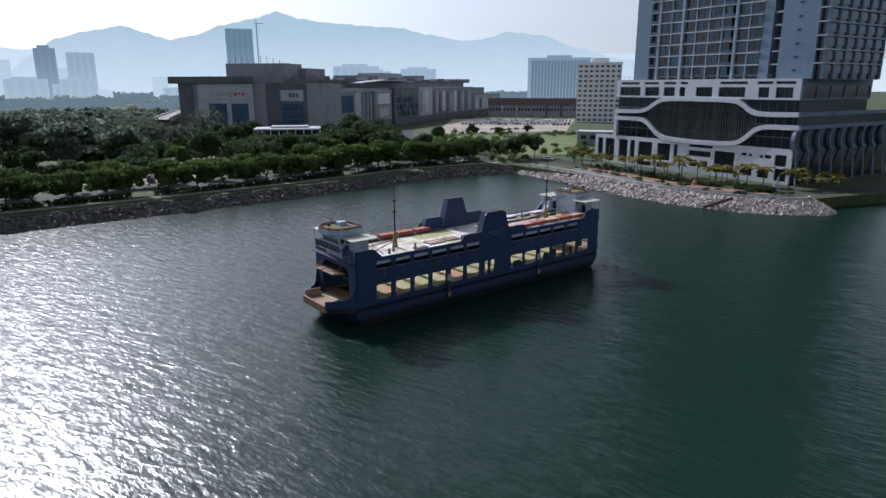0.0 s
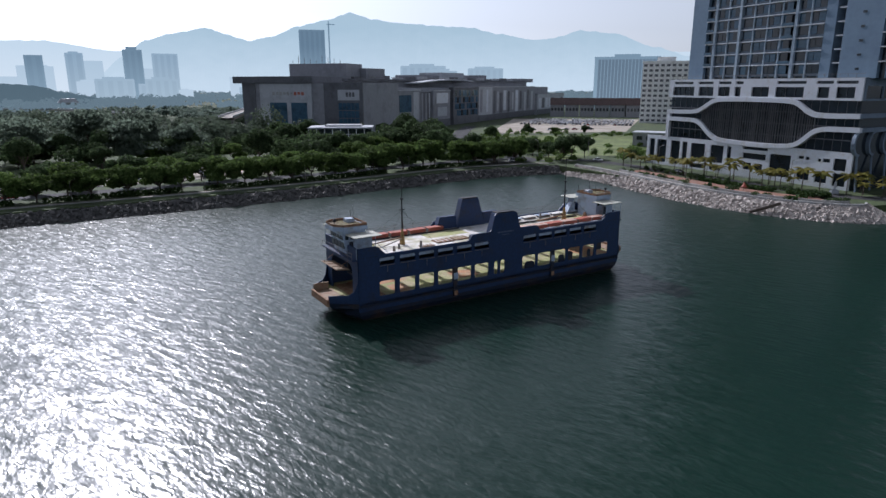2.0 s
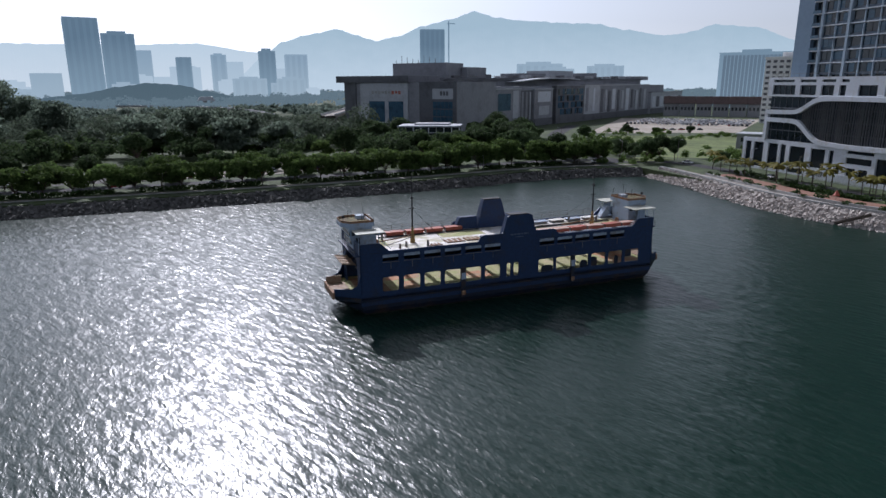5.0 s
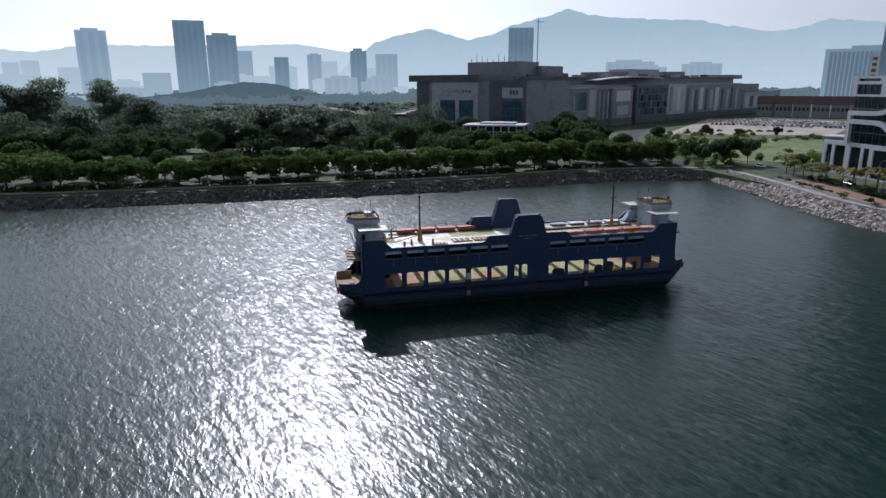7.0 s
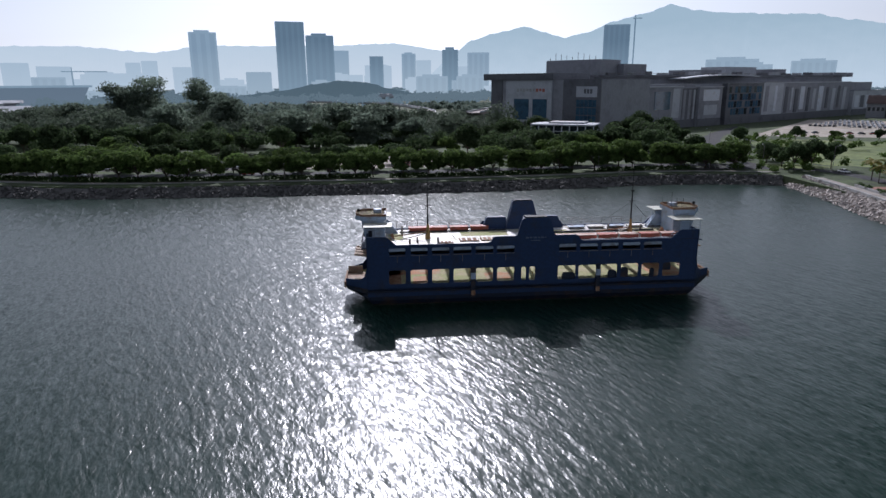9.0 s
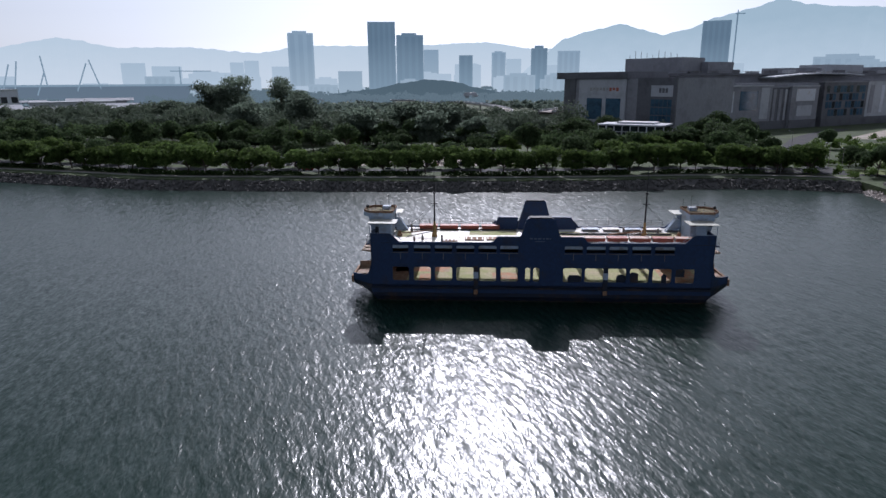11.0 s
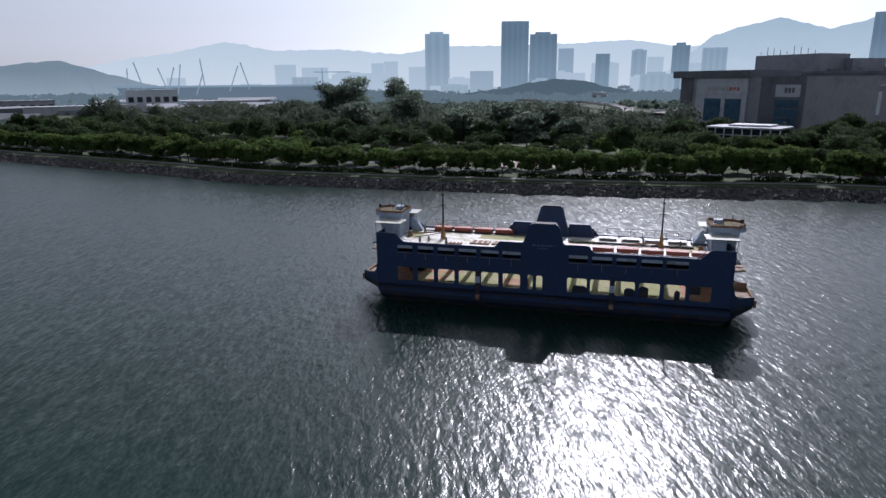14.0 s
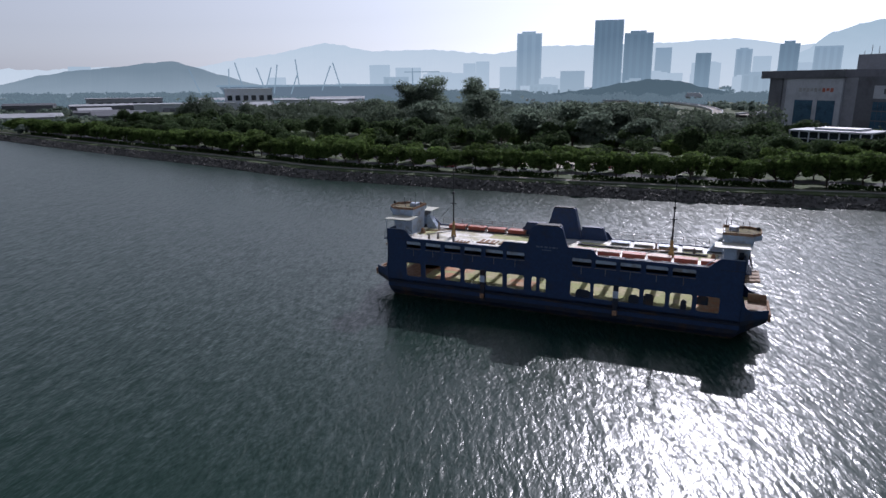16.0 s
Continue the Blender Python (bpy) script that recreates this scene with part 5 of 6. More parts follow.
tow = thing("condominium_tower", pose(P0.x, P0.y, 0, 0, 0, math.degrees(math.atan2(PD.y, PD.x))), "tall blue-grey residential tower with stacked balconies", "building")
FLOOR = 4.1
part("core", boxes((4, 58, 7, 32, 36.6, 128)), GLASS_DARK, tow)
part("core", boxes((64, 79, 4, 40, 36.6, 128)), GLASS_DARK, tow)
part("recess", boxes((57, 65, 14, 34, 36.6, 128)), DARK_GREY, tow)
part("end_wall", boxes((2.2, 9.4, 5.6, 31, 36.8, 128)), BLUEGREY_WALL, tow, "blank pale blue end wall")
part("end_wall", boxes((56.5, 60, 5.8, 31, 36.8, 128)), BLUEGREY_WALL, tow)
part("end_wall", boxes((65.0, 76.8, 2.6, 5, 36.8, 128)), BLUEGREY_WALL, tow, "blank pale blue wall with small windows")
part("roof_terrace", boxes((-1, 75, .8, 44, 36.6, 37.0)), CONCRETE, tow)
for u in (13.6, 24.4, 46.6):
    part("pier", boxes((u - .5, u + .5, 5.3, 7.2, 36.8, 128)), PIER_BLUE, tow)
for u in (19, 30, 35.5, 41, 51.5):
    part("pier", boxes((u - .22, u + .22, 5.7, 7.2, 36.8, 128)), PIER_BLUE, tow)
pane_d = mesh_of("pane", boxes((0, 2.2, 0, .12, 0, 2.75)), GLASS_DARK)
pane_w = mesh_of("pane", boxes((0, 2.2, 0, .12, 0, 2.75)), GLASS_BLUE)
for k in range(11):
    z = 38 + FLOOR * k
    part("slab_edge", boxes((9.4, 56.5, 5.45, 7.0, z + 3.45, z + 3.8)), WHITE, tow)
    part("balcony_rail", boxes((9.6, 13.0, 5.0, 5.12, z + 3.75, z + 4.75)), GLASS_BLUE, tow)
    part("balcony_rail", boxes((41.6, 46, 5.0, 5.12, z + 3.75, z + 4.75)), GLASS_BLUE, tow)
    for j in range(18):
        u = 14.4 + 2.32 * j
        if abs(u + 1.1 - 24.4) > 1.2 and abs(u + 1.1 - 46.6) > 1.2:
            o = new("pane", pane_d if (j * 5 + k * 3) % 7 < 4 else pane_w)
            o.parent = tow
            o.location = (u, 6.1 + .12 * ((j * 7 + k * 3) % 3), z + .55)
    part("spandrel", boxes((13.9, 56.5, 6.2, 7.0, z - .3, z + .5)), BLUE_SPANDREL, tow)
    part("window", boxes((70.2, 71.4, 2.5, 2.7, z + 1.2, z + 1.9)), GLASS_DARK, tow)
    part("slab_edge", boxes((76.6, 79.9, 2.6, 40, z + 3.35, z + 3.75)), LIGHT_GREY, tow)
    part("slab_edge", boxes((62.4, 65.0, 3.2, 14, z + 3.35, z + 3.75)), LIGHT_GREY, tow)
    for j in range(6):
        part("side_window", boxes((79.0, 79.2, 4.5 + 6 * j, 8.6 + 6 * j, z + .5, z + 2.9)), GLASS_BLUE, tow)
for j in range(7):
    part("side_pier", boxes((78.8, 79.7, 3.2 + 6 * j, 3.9 + 6 * j, 36.8, 128)), BLUEGREY_WALL, tow)
for k in range(30):
    part("terrace_rail", boxes((-.8 + 2.52 * k, -.72 + 2.52 * k, .5, .58, 36.9, 38.2)), STEEL, tow)
part("terrace_handrail", boxes((-.8, 75, .5, .58, 38.1, 38.2)), STEEL, tow)

# ---- blocks further along ----
def slab_block(x, y, w, top, yaw, wall, cols, rows, label, fins=False):
    th = thing("apartment_block" if not fins else "office_block", pose(x, y, GROUND_Z, 0, 0, yaw), label, "building")
    h = top - GROUND_Z
    part("wall", boxes((-w / 2, w / 2, 0, w * .4, 0, h)), wall, th)
    part("parapet", boxes((-w / 2 - .5, w / 2 + .5, -.5, w * .4 + .5, h, h + 1.5)), wall, th)
    part("roof_house", boxes((-w * .2, w * .2, w * .1, w * .3, h + 1.5, h + 5)), wall, th)
    pw = w / cols
    if fins:
        # glazing and fins emit a haze colour, as the skyline does
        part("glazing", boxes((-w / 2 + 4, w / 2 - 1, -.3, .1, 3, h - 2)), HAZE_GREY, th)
        for c in range(cols):
            part("fin", boxes((-w / 2 + 4 + (w - 5) * c / cols, -w / 2 + 4.9 + (w - 5) * c / cols, -1.2, 0, 2, h)), SKY_A, th)
    else:
        me = mesh_of("window", boxes((-pw * .3, pw * .3, -.15, .1, 0, h / rows * .45)), DARK_GREY)
        mb = mesh_of("balcony", boxes((-pw * .42, pw * .42, -1.3, 0, 0, h / rows * .22)), wall)
        for c in range(cols):
            for r in range(rows):
                for nm, m, dz in (("window", me, .3),) + ((("balcony", mb, .05),) if c % 2 else ()):
                    o = new(nm, m)
                    o.parent = th
                    o.location = (-w / 2 + pw * (c + .5), 0, h / rows * (r + dz))
    return th


slab_block(131, 910, 84, 70, -8, SKY_A, 18, 1, "hazy blue-grey office slab with vertical fins", True)
slab_block(119, 580, 37, 53, -14, WHITE_BRIGHT, 8, 12, "white apartment block with stacked balconies")
for k in range(9):
    x, y = 34 + 15 * k, 690 - 3 * k
    th = thing("shophouse", pose(x, y, GROUND_Z, 0, 0, -3), "old shophouse with dark tiled roof", "house", "row of shophouses")
    part("wall", boxes((-7, 7, 0, 16, 0, 12)), PINK_GREY, th)
    part("roof", frustum(-7.5, 7.5, -1.5, 17.5, 12, -7.5, 7.5, 6, 10, 19, .1), ROOF_TILE, th)
    for j in range(4):
        part("window", boxes((-6 + 3.3 * j, -4 + 3.3 * j, -.15, .1, 6, 9)), GLASS_DARK, th)
lowwall = thing("pump_house", pose(76, 352, GROUND_Z, 0, 0, -20), "low grey flat-roofed service building", "building")
part("wall", boxes((-14, 14, 0, 12, 0, 7)), PINK_GREY, lowwall)
part("roof", boxes((-14.6, 14.6, -.6, 12.6, 7, 7.6)), LIGHT_GREY, lowwall)
for k in range(5):
    part("window", boxes((-12 + 5 * k, -9 + 5 * k, -.15, .1, 3.5, 5.5)), GLASS_DARK, lowwall)

# ---- trees ----
def leaves_on(lobes, n, size, rnd, verts, faces):
    """Leaf clumps scattered through rounded lobes (x, y, z, rx, rz), thickest near their surface."""
    tot = sum(l[3] * l[3] for l in lobes)
    for cx, cy, cz, rx, rz in lobes:
        for _ in range(int(n * rx * rx / tot)):
            u, v = rnd.uniform(-1, 1), rnd.uniform(0, math.tau)
            r = rnd.uniform(.55, 1.06) * (1 + .12 * math.sin(5 * v + cx) * (1 - u * u))
            s = math.sqrt(1 - u * u)
            p = Vector((cx + rx * r * s * math.cos(v), cy + rx * r * s * math.sin(v), cz + rz * r * (u if u > -.4 else -.4 + (u + .4) * .5)))
            face = Vector((s * math.cos(v), s * math.sin(v), u + .25)) + Vector((rnd.uniform(-.8, .8), rnd.uniform(-.8, .8), rnd.uniform(-.8, .8)))
            e = face.to_track_quat('Z', 'Y').to_matrix() @ Euler((0, 0, rnd.uniform(0, 6.28))).to_matrix()
            q = size * rnd.uniform(.6, 1.3)
            k = len(verts)
            for a, b, c in ((-.5, -.4, 0), (.35, -.5, .12), (.5, .4, 0), (-.35, .5, .14)):
                verts.append(tuple(p + e @ Vector((a * q, b * q, c * q))))
            faces.append((k, k + 1, k + 2, k + 3))


def crown_mesh(name, lobes, n, size, seed, mat):
    rnd = random.Random(seed)
    verts, faces = [], []
    leaves_on(lobes, n, size, rnd, verts, faces)
    me = bpy.data.meshes.new(name)
    me.from_pydata(verts, [], faces)
    me.materials.append(mat)
    return me


def make_tree(seed, h, w, mat, label, name="shade_tree", n=3600, leaf=.50):
    rnd = random.Random(seed)
    th = thing(name, pose(0, 0, GROUND_Z), label, "tree", "waterfront trees")
    bm = bmesh.new()
    fork = h * rnd.uniform(.2, .27)
    tube(bm, (0, 0, -.3), (rnd.uniform(-.2, .2), rnd.uniform(-.2, .2), fork), .22, 8, .17)
    lobes = [(0, 0, h * .68, w * .30, h * .25)]
    for k in range(9):
        a = k * math.tau / 9 + rnd.uniform(-.5, .5)
        d = w * rnd.uniform(.20, .44)
        z = h * rnd.uniform(.38, .80) - d * .12
        tube(bm, (0, 0, fork - .2), (d * math.cos(a), d * math.sin(a), z), .13, 6, .04)
        lobes.append((d * math.cos(a), d * math.sin(a), z, w * rnd.uniform(.11, .24), h * rnd.uniform(.09, .19)))
    part("trunk", bm, BARK, th)
    c = new("crown", crown_mesh("crown", lobes, n, leaf, seed + 50, mat))
    c.parent = th
    return th


PROTO = [make_tree(s, h, w, m, lab) for s, h, w, m, lab in ((1, 8.2, 10.5, LEAF, "broad green rain tree beside the promenade"), (2, 8.8, 9.5, LEAF, "broad green rain tree beside the promenade"), (3, 7.2, 9.0, LEAF, "low spreading green shade tree on grass"), (4, 10.5, 11.0, LEAF_DARK, "tall dark green shade tree behind the road"), (5, 9.2, 9.0, LEAF_DARK, "dark green rounded tree beside the car park"), (6, 11.5, 9.5, LEAF_DARK, "tall dark green tree near the road"))]
used = [0] * len(PROTO)


def plant(i, x, y, s=1.0, a=0.0, z=GROUND_Z):
    m = pose(x, y, z, 0, 0, a) @ Matrix.Scale(s, 4)
    if used[i] == 0:
        PROTO[i].matrix_world = m
    else:
        copy_thing(PROTO[i], pose(x, y, z, 0, 0, a)).scale = (s, s, s)
    used[i] += 1


def inside(p, poly):
    c = False
    for (x0, y0), (x1, y1) in zip(poly, poly[1:] + poly[:1]):
        if (y0 > p[1]) != (y1 > p[1]) and p[0] < (x1 - x0) * (p[1] - y0) / (y1 - y0) + x0:
            c = not c
    return c


def near_line(p, line, d):
    return any((p[0] - x) ** 2 + (p[1] - y) ** 2 < d * d for x, y in line)


LOTS = [[(-150, 175), (-85, 228), (-108, 262), (-176, 206)], [(-250, 118), (-165, 165), (-190, 205), (-280, 150)]]
LAWN = [(-28, 262), (20, 262), (60, 262), (80, 300), (120, 660), (-30, 660), (-46, 430)]
MALLS = [[(-185, 360), (-55, 355), (60, 800), (-120, 860), (-240, 560)], [(-106, 296), (-48, 300), (-55, 335), (-106, 332)]]
rt = random.Random(21)
row = resample(offset([p for p in WLINE if p[0] > -470], 20.5), 1.0)
pos_s = 4.0
while pos_s < len(row) - 10:
    x, y = row[int(pos_s)]
    if x < 6:
        plant(rt.choice((0, 0, 1, 1, 2)), x + rt.uniform(-1.2, 1.2), y + rt.uniform(-1.2, 1.2), rt.uniform(1.05, 1.42), rt.uniform(0, 360))
    pos_s += rt.uniform(6.2, 9.4)
row2 = resample(offset([p for p in WLINE if p[0] > -430], 39), 1.0)
pos_s = 6.0
while pos_s < len(row2) - 14:
    x, y = row2[int(pos_s)]
    if not near_line((x, y), ROAD_IN, 10) and x < -6:
        plant(rt.choice((1, 2, 3, 4)), x + rt.uniform(-2, 2), y + rt.uniform(-2, 2), rt.uniform(.95, 1.3), rt.uniform(0, 360))
    pos_s += rt.uniform(8.5, 15)
count = 0
while count < 120:
    i = rt.randrange(len(row2) - 1)
    d = rt.uniform(20, 95)
    x, y = row2[i][0] - .6 * d + rt.uniform(-4, 4), row2[i][1] + .79 * d
    if any(inside((x, y), q) for q in MALLS + [LAWN]) or near_line((x, y), ROAD_IN, 9):
        continue
    if any(inside((x, y), q) for q in LOTS) and rt.random() < .85:
        continue
    plant(rt.choice((0, 2, 3, 4, 4, 5, 5)), x, y, rt.uniform(.95, 1.4), rt.uniform(0, 360))
    count += 1
for x, y, i, s in ((22, 283, 5, 1.0), (27, 289, 5, 1.05), (33, 294, 5, .95), (17, 290, 4, .9), (24, 296, 4, .9), (-6, 276, 0, .9), (-14, 270, 0, .95), (2, 283, 2, .9), (-20, 283, 1, 1.0), (-18, 298, 5, 1.0), (-30, 302, 3, 1.1), (-26, 288, 4, 1.1), (8, 312, 4, .9), (-14, 372, 5, .9), (10, 300, 3, .85), (52, 285, 4, .6), (-4, 300, 5, .8), (-12, 288, 3, .75), (-62, 318, 3, 1.25), (-52, 330, 5, 1.4), (-46, 316, 3, 1.45), (-44, 345, 5, 1.4), (-36, 300, 5, 1.3), (-39, 309, 3, 1.45), (-54, 306, 4, 1.4), (-32, 291, 3, 1.3), (-68, 306, 4, 1.2), (-116, 318, 5, 1.25), (-124, 326, 3, 1.4), (-150, 366, 5, 1.1), (-138, 362, 3, 1.0), (-112, 356, 5, 1.0), (-165, 350, 3, 1.1), (-62, 360, 5, 1.6), (6, 420, 3, .8), (24, 428, 2, .8), (44, 440, 4, .7)):
    plant(i, x, y, s, x * 7 % 360)

# woods behind: too many to count
def woods(name, spots, leaves, size, mat, label, seed):
    rnd = random.Random(seed)
    verts, faces = [], []
    for x, y, z, h, w in spots:
        lobes = [(x, y, z + h * .68, w * .34, h * .28)]
        for k in range(4):
            a = rnd.uniform(0, math.tau)
            lobes.append((x + w * .27 * math.cos(a), y + w * .27 * math.sin(a), z + h * rnd.uniform(.4, .62), w * .27, h * .24))
        leaves_on(lobes, leaves, size, rnd, verts, faces)
    me = bpy.data.meshes.new(name)
    me.from_pydata(verts, [], faces)
    me.materials.append(mat)
    return tagged(new(name, me), label, "woods", kind="stuff")


spots = []
while len(spots) < 170:
    i = rt.randrange(len(row2) - 1)
    d = rt.uniform(24, 95)
    x, y = row2[i][0] - .6 * d + rt.uniform(-4, 4), row2[i][1] + .79 * d
    if any(inside((x, y), q) for q in MALLS + [LAWN]) or near_line((x, y), ROAD_IN, 9) or (any(inside((x, y), q) for q in LOTS) and rt.random() < .9):
        continue
    spots.append((x, y, GROUND_Z, rt.uniform(6, 13.5), rt.uniform(8, 16)))
woods("woods_near", spots, 620, .85, LEAF_DARK, "dark green trees round the car parks", 29)
spots = []
while len(spots) < 430:
    i = rt.randrange(len(row2) - 1)
    d = rt.uniform(95, 330)
    x, y = row2[i][0] - .62 * d + rt.uniform(-8, 8), row2[i][1] + .78 * d
    if any(inside((x, y), q) for q in MALLS + [LAWN]) or near_line((x, y), FLY, 30):
        continue
    big = noise.noise((x / 45, y / 45, 1))
    if big < -.22:
        continue
    spots.append((x, y, GROUND_Z, rt.uniform(9, 15) * (1 + .9 * big) * (1.1 if d < 220 else .85), rt.uniform(13, 24)))
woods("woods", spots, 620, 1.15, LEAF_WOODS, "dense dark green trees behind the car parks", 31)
spots = []
while len(spots) < 1100:
    a, d = rt.uniform(18, 112), 430 + 480 * rt.random()
    x, y, _ = bearing(a, d, 0)
    if any(inside((x, y), q) for q in MALLS + [LAWN]) or near_line((x, y), FLY, 34) or (-960 < x < -560 and 0 < y < 330):
        continue
    spots.append((x, y, GROUND_Z, rt.uniform(4, 9.5) * (1 + .5 * noise.noise((x / 60, y / 60, 4))), rt.uniform(10, 22)))
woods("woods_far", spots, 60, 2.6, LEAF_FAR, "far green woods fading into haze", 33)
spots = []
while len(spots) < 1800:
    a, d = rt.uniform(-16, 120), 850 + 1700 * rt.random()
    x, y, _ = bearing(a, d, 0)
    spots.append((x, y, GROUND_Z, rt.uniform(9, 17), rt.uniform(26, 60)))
# leaves glow with the haze of the distance
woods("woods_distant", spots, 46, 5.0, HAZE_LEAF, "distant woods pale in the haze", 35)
spots = []
while len(spots) < 110:
    x, y = rt.uniform(-20, 78), rt.uniform(268, 440)
    if near_line((x, y), ROAD_E, 6) or near_line((x, y), ROAD_IN, 8) or inside((x, y), [(34, 320), (70, 316), (80, 420), (10, 415)]) and rt.random() < .7:
        continue
    spots.append((x, y, GROUND_Z, rt.uniform(2, 5.5), rt.uniform(3, 7)))
woods("shrubs", spots, 160, .6, LEAF, "low green shrubs on the grass field", 41)
rq = random.Random(43)
woods("forecourt_shrubs", [(x + rq.uniform(-1, 1), y + rq.uniform(-1, 1), GROUND_Z, rq.uniform(1.0, 2.4), rq.uniform(1.6, 3.2)) for q in (13.8, 24.5, 26.5) for x, y in resample(offset(ELINE[4:-6], q), 2.0) if rq.random() < .7], 90, .4, LEAF_DARK, "low planted shrubs along the forecourt", 44)
# tall feathery clump standing over the woods
rb = random.Random(5)
for x, y, h, w in ((-394, 256, 34, 30), (-378, 270, 38, 32), (-384, 262, 31, 34), (-361, 298, 37, 28), (-350, 306, 27, 24), (-420, 240, 20, 24), (-196, 238, 20, 26), (-180, 254, 23, 28), (-166, 270, 21, 24), (-250, 240, 26, 26), (-158, 250, 18, 22), (-262, 210, 22, 24), (-140, 262, 16, 20)):
    th = thing("tall_tree", pose(x, y, GROUND_Z), "tall dark feathery tree over the woods", "tree", "tall trees")
    bm = bmesh.new()
    tube(bm, (0, 0, -.3), (0, 0, h * .75), .4, 8, .1)
    lobes = []
    for k in range(16):
        z = h * (.28 + .62 * k / 15)
        a = rb.uniform(0, math.tau)
        d = w * .42 * rb.uniform(.2, 1) * (1.15 - .75 * k / 15)
        tube(bm, (0, 0, z * .7), (d * math.cos(a), d * math.sin(a), z), .16, 5, .04)
        lobes.append((d * math.cos(a), d * math.sin(a), z, w * rb.uniform(.20, .34), h * rb.uniform(.08, .13)))
    part("trunk", bm, BARK, th)
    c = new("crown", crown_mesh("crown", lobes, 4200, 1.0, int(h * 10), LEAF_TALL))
    c.parent = th

# ---- palms on the forecourt ----
def make_palm(seed, h, mat, label):
    rnd = random.Random(seed)
    th = thing("palm_tree", pose(0, 0, GROUND_Z), label, "palm", "forecourt palms")
    bm = bmesh.new()
    tube(bm, (0, 0, -.2), (.1, .05, h), .16, 7, .11)
    part("trunk", bm, BARK, th)
    bm = bmesh.new()
    for k in range(13):
        a = k * math.tau / 13 + rnd.uniform(-.2, .2)
        up, ln = rnd.uniform(.1, 1.1), rnd.uniform(2.6, 3.4)
        prev = None
        for j in range(6):
            t = j / 5
            r = ln * t
            z = h + up * math.sin(t * 1.5) * 1.2 - 1.5 * t * t * (1.2 - up * .5)
            wd = .6 * math.sin(.25 + t * 2.6)
            c = Vector((r * math.cos(a), r * math.sin(a), z))
            s = Vector((-math.sin(a), math.cos(a), 0)) * wd
            row_v = [bm.verts.new(c - s - Vector((0, 0, wd * .5))), bm.verts.new(c), bm.verts.new(c + s - Vector((0, 0, wd * .5)))]
            if prev:
                bm.faces.new((prev[0], prev[1], row_v[1], row_v[0]))
                bm.faces.new((prev[1], prev[2], row_v[2], row_v[1]))
            prev = row_v
    part("crown", bm, mat, th)
    return th


PALMS = [make_palm(1, 5.6, PALM_LEAF, "yellowing palm on the seafront forecourt"), make_palm(2, 4.6, PALM_LEAF, "short yellow-green palm beside the path")]
first = [True, True]
rp = random.Random(8)
for x, y in [(49, 262), (52, 256), (56, 251), (59, 258), (62, 246), (65, 240), (68, 246), (70, 236), (73, 231), (75, 238), (76, 226), (84, 219), (86, 214), (87, 221), (89, 216), (91, 211), (93, 217), (103, 203), (106, 200), (108, 204), (111, 199), (114, 203), (118, 206), (46, 268), (58, 264), (121, 209), (54, 260), (66, 250), (64, 236), (79, 232), (82, 225), (95, 213), (98, 209), (88, 224), (72, 242), (116, 199), (109, 208)]:
    i = rp.randrange(2)
    m = pose(x + rp.uniform(-.8, .8), y + rp.uniform(-.8, .8), GROUND_Z, 0, 0, rp.uniform(0, 360))
    if first[i]:
        PALMS[i].matrix_world, first[i] = m, False
    else:
        s = rp.uniform(.8, 1.25)
        copy_thing(PALMS[i], m).scale = (s, s, s)

# ---- hedges ----
def hedge(name, line, d0, d1, h, seed, label):
    rnd = random.Random(seed)
    bm = bmesh.new()
    a, b = offset(line, d0), offset(line, d1)
    verts, faces = [], []
    for i in range(len(line) - 1):
        for _ in range(int(44 * math.dist(line[i], line[i + 1]) / 2)):
            f, g = rnd.random(), rnd.random()
            x = (a[i][0] + (a[i + 1][0] - a[i][0]) * f) * (1 - g) + (b[i][0] + (b[i + 1][0] - b[i][0]) * f) * g
            y = (a[i][1] + (a[i + 1][1] - a[i][1]) * f) * (1 - g) + (b[i][1] + (b[i + 1][1] - b[i][1]) * f) * g
            e = Euler((rnd.uniform(-1.2, 1.2), rnd.uniform(-1.2, 1.2), rnd.uniform(0, 6.28))).to_matrix()
            z = GROUND_Z + rnd.uniform(.1, h)
            k = len(verts)
            for p, q in ((-.3, -.25), (.3, -.3), (.35, .25), (-.25, .3)):
                verts.append(tuple(Vector((x, y, z)) + e @ Vector((p, q, 0))))
            faces.append((k, k + 1, k + 2, k + 3))
    me = bpy.data.meshes.new(name)
    me.from_pydata(verts, [], faces)
    me.materials.append(HEDGE_LEAF)
    return tagged(new(name, me), label, "hedge", "clipped hedges")


hl = [p for p in WLINE if -430 < p[0] < 2]
k = 0
while k < len(hl) - 3:
    n = 4 + (k * 5) % 4
    hedge("hedge", hl[k:k + n], 16.8, 18.4, 1.5, k, "dark clipped hedge beside the promenade")
    k += n if (k // 3) % 3 else n - 1
for k0 in (8, 16, 24):
    hedge("hedge", ELINE[k0:k0 + 7], 23, 25.5, 1.1, 90 + k0, "dark green clipped forecourt hedge")

# ---- cars ----
CAR_PAINTS = [shade("white_car_paint", (0.70, 0.71, 0.72), 0.25, var=.03), shade("silver_car_paint", (0.42, 0.43, 0.45), 0.25, 0.4, var=.03), shade("dark_car_paint", (0.035, 0.04, 0.05), 0.2, var=.03), shade("red_car_paint", (0.30, 0.03, 0.03), 0.25, var=.03)]
TYRE = shade("black_rubber", (0.02, 0.02, 0.02), 0.8)


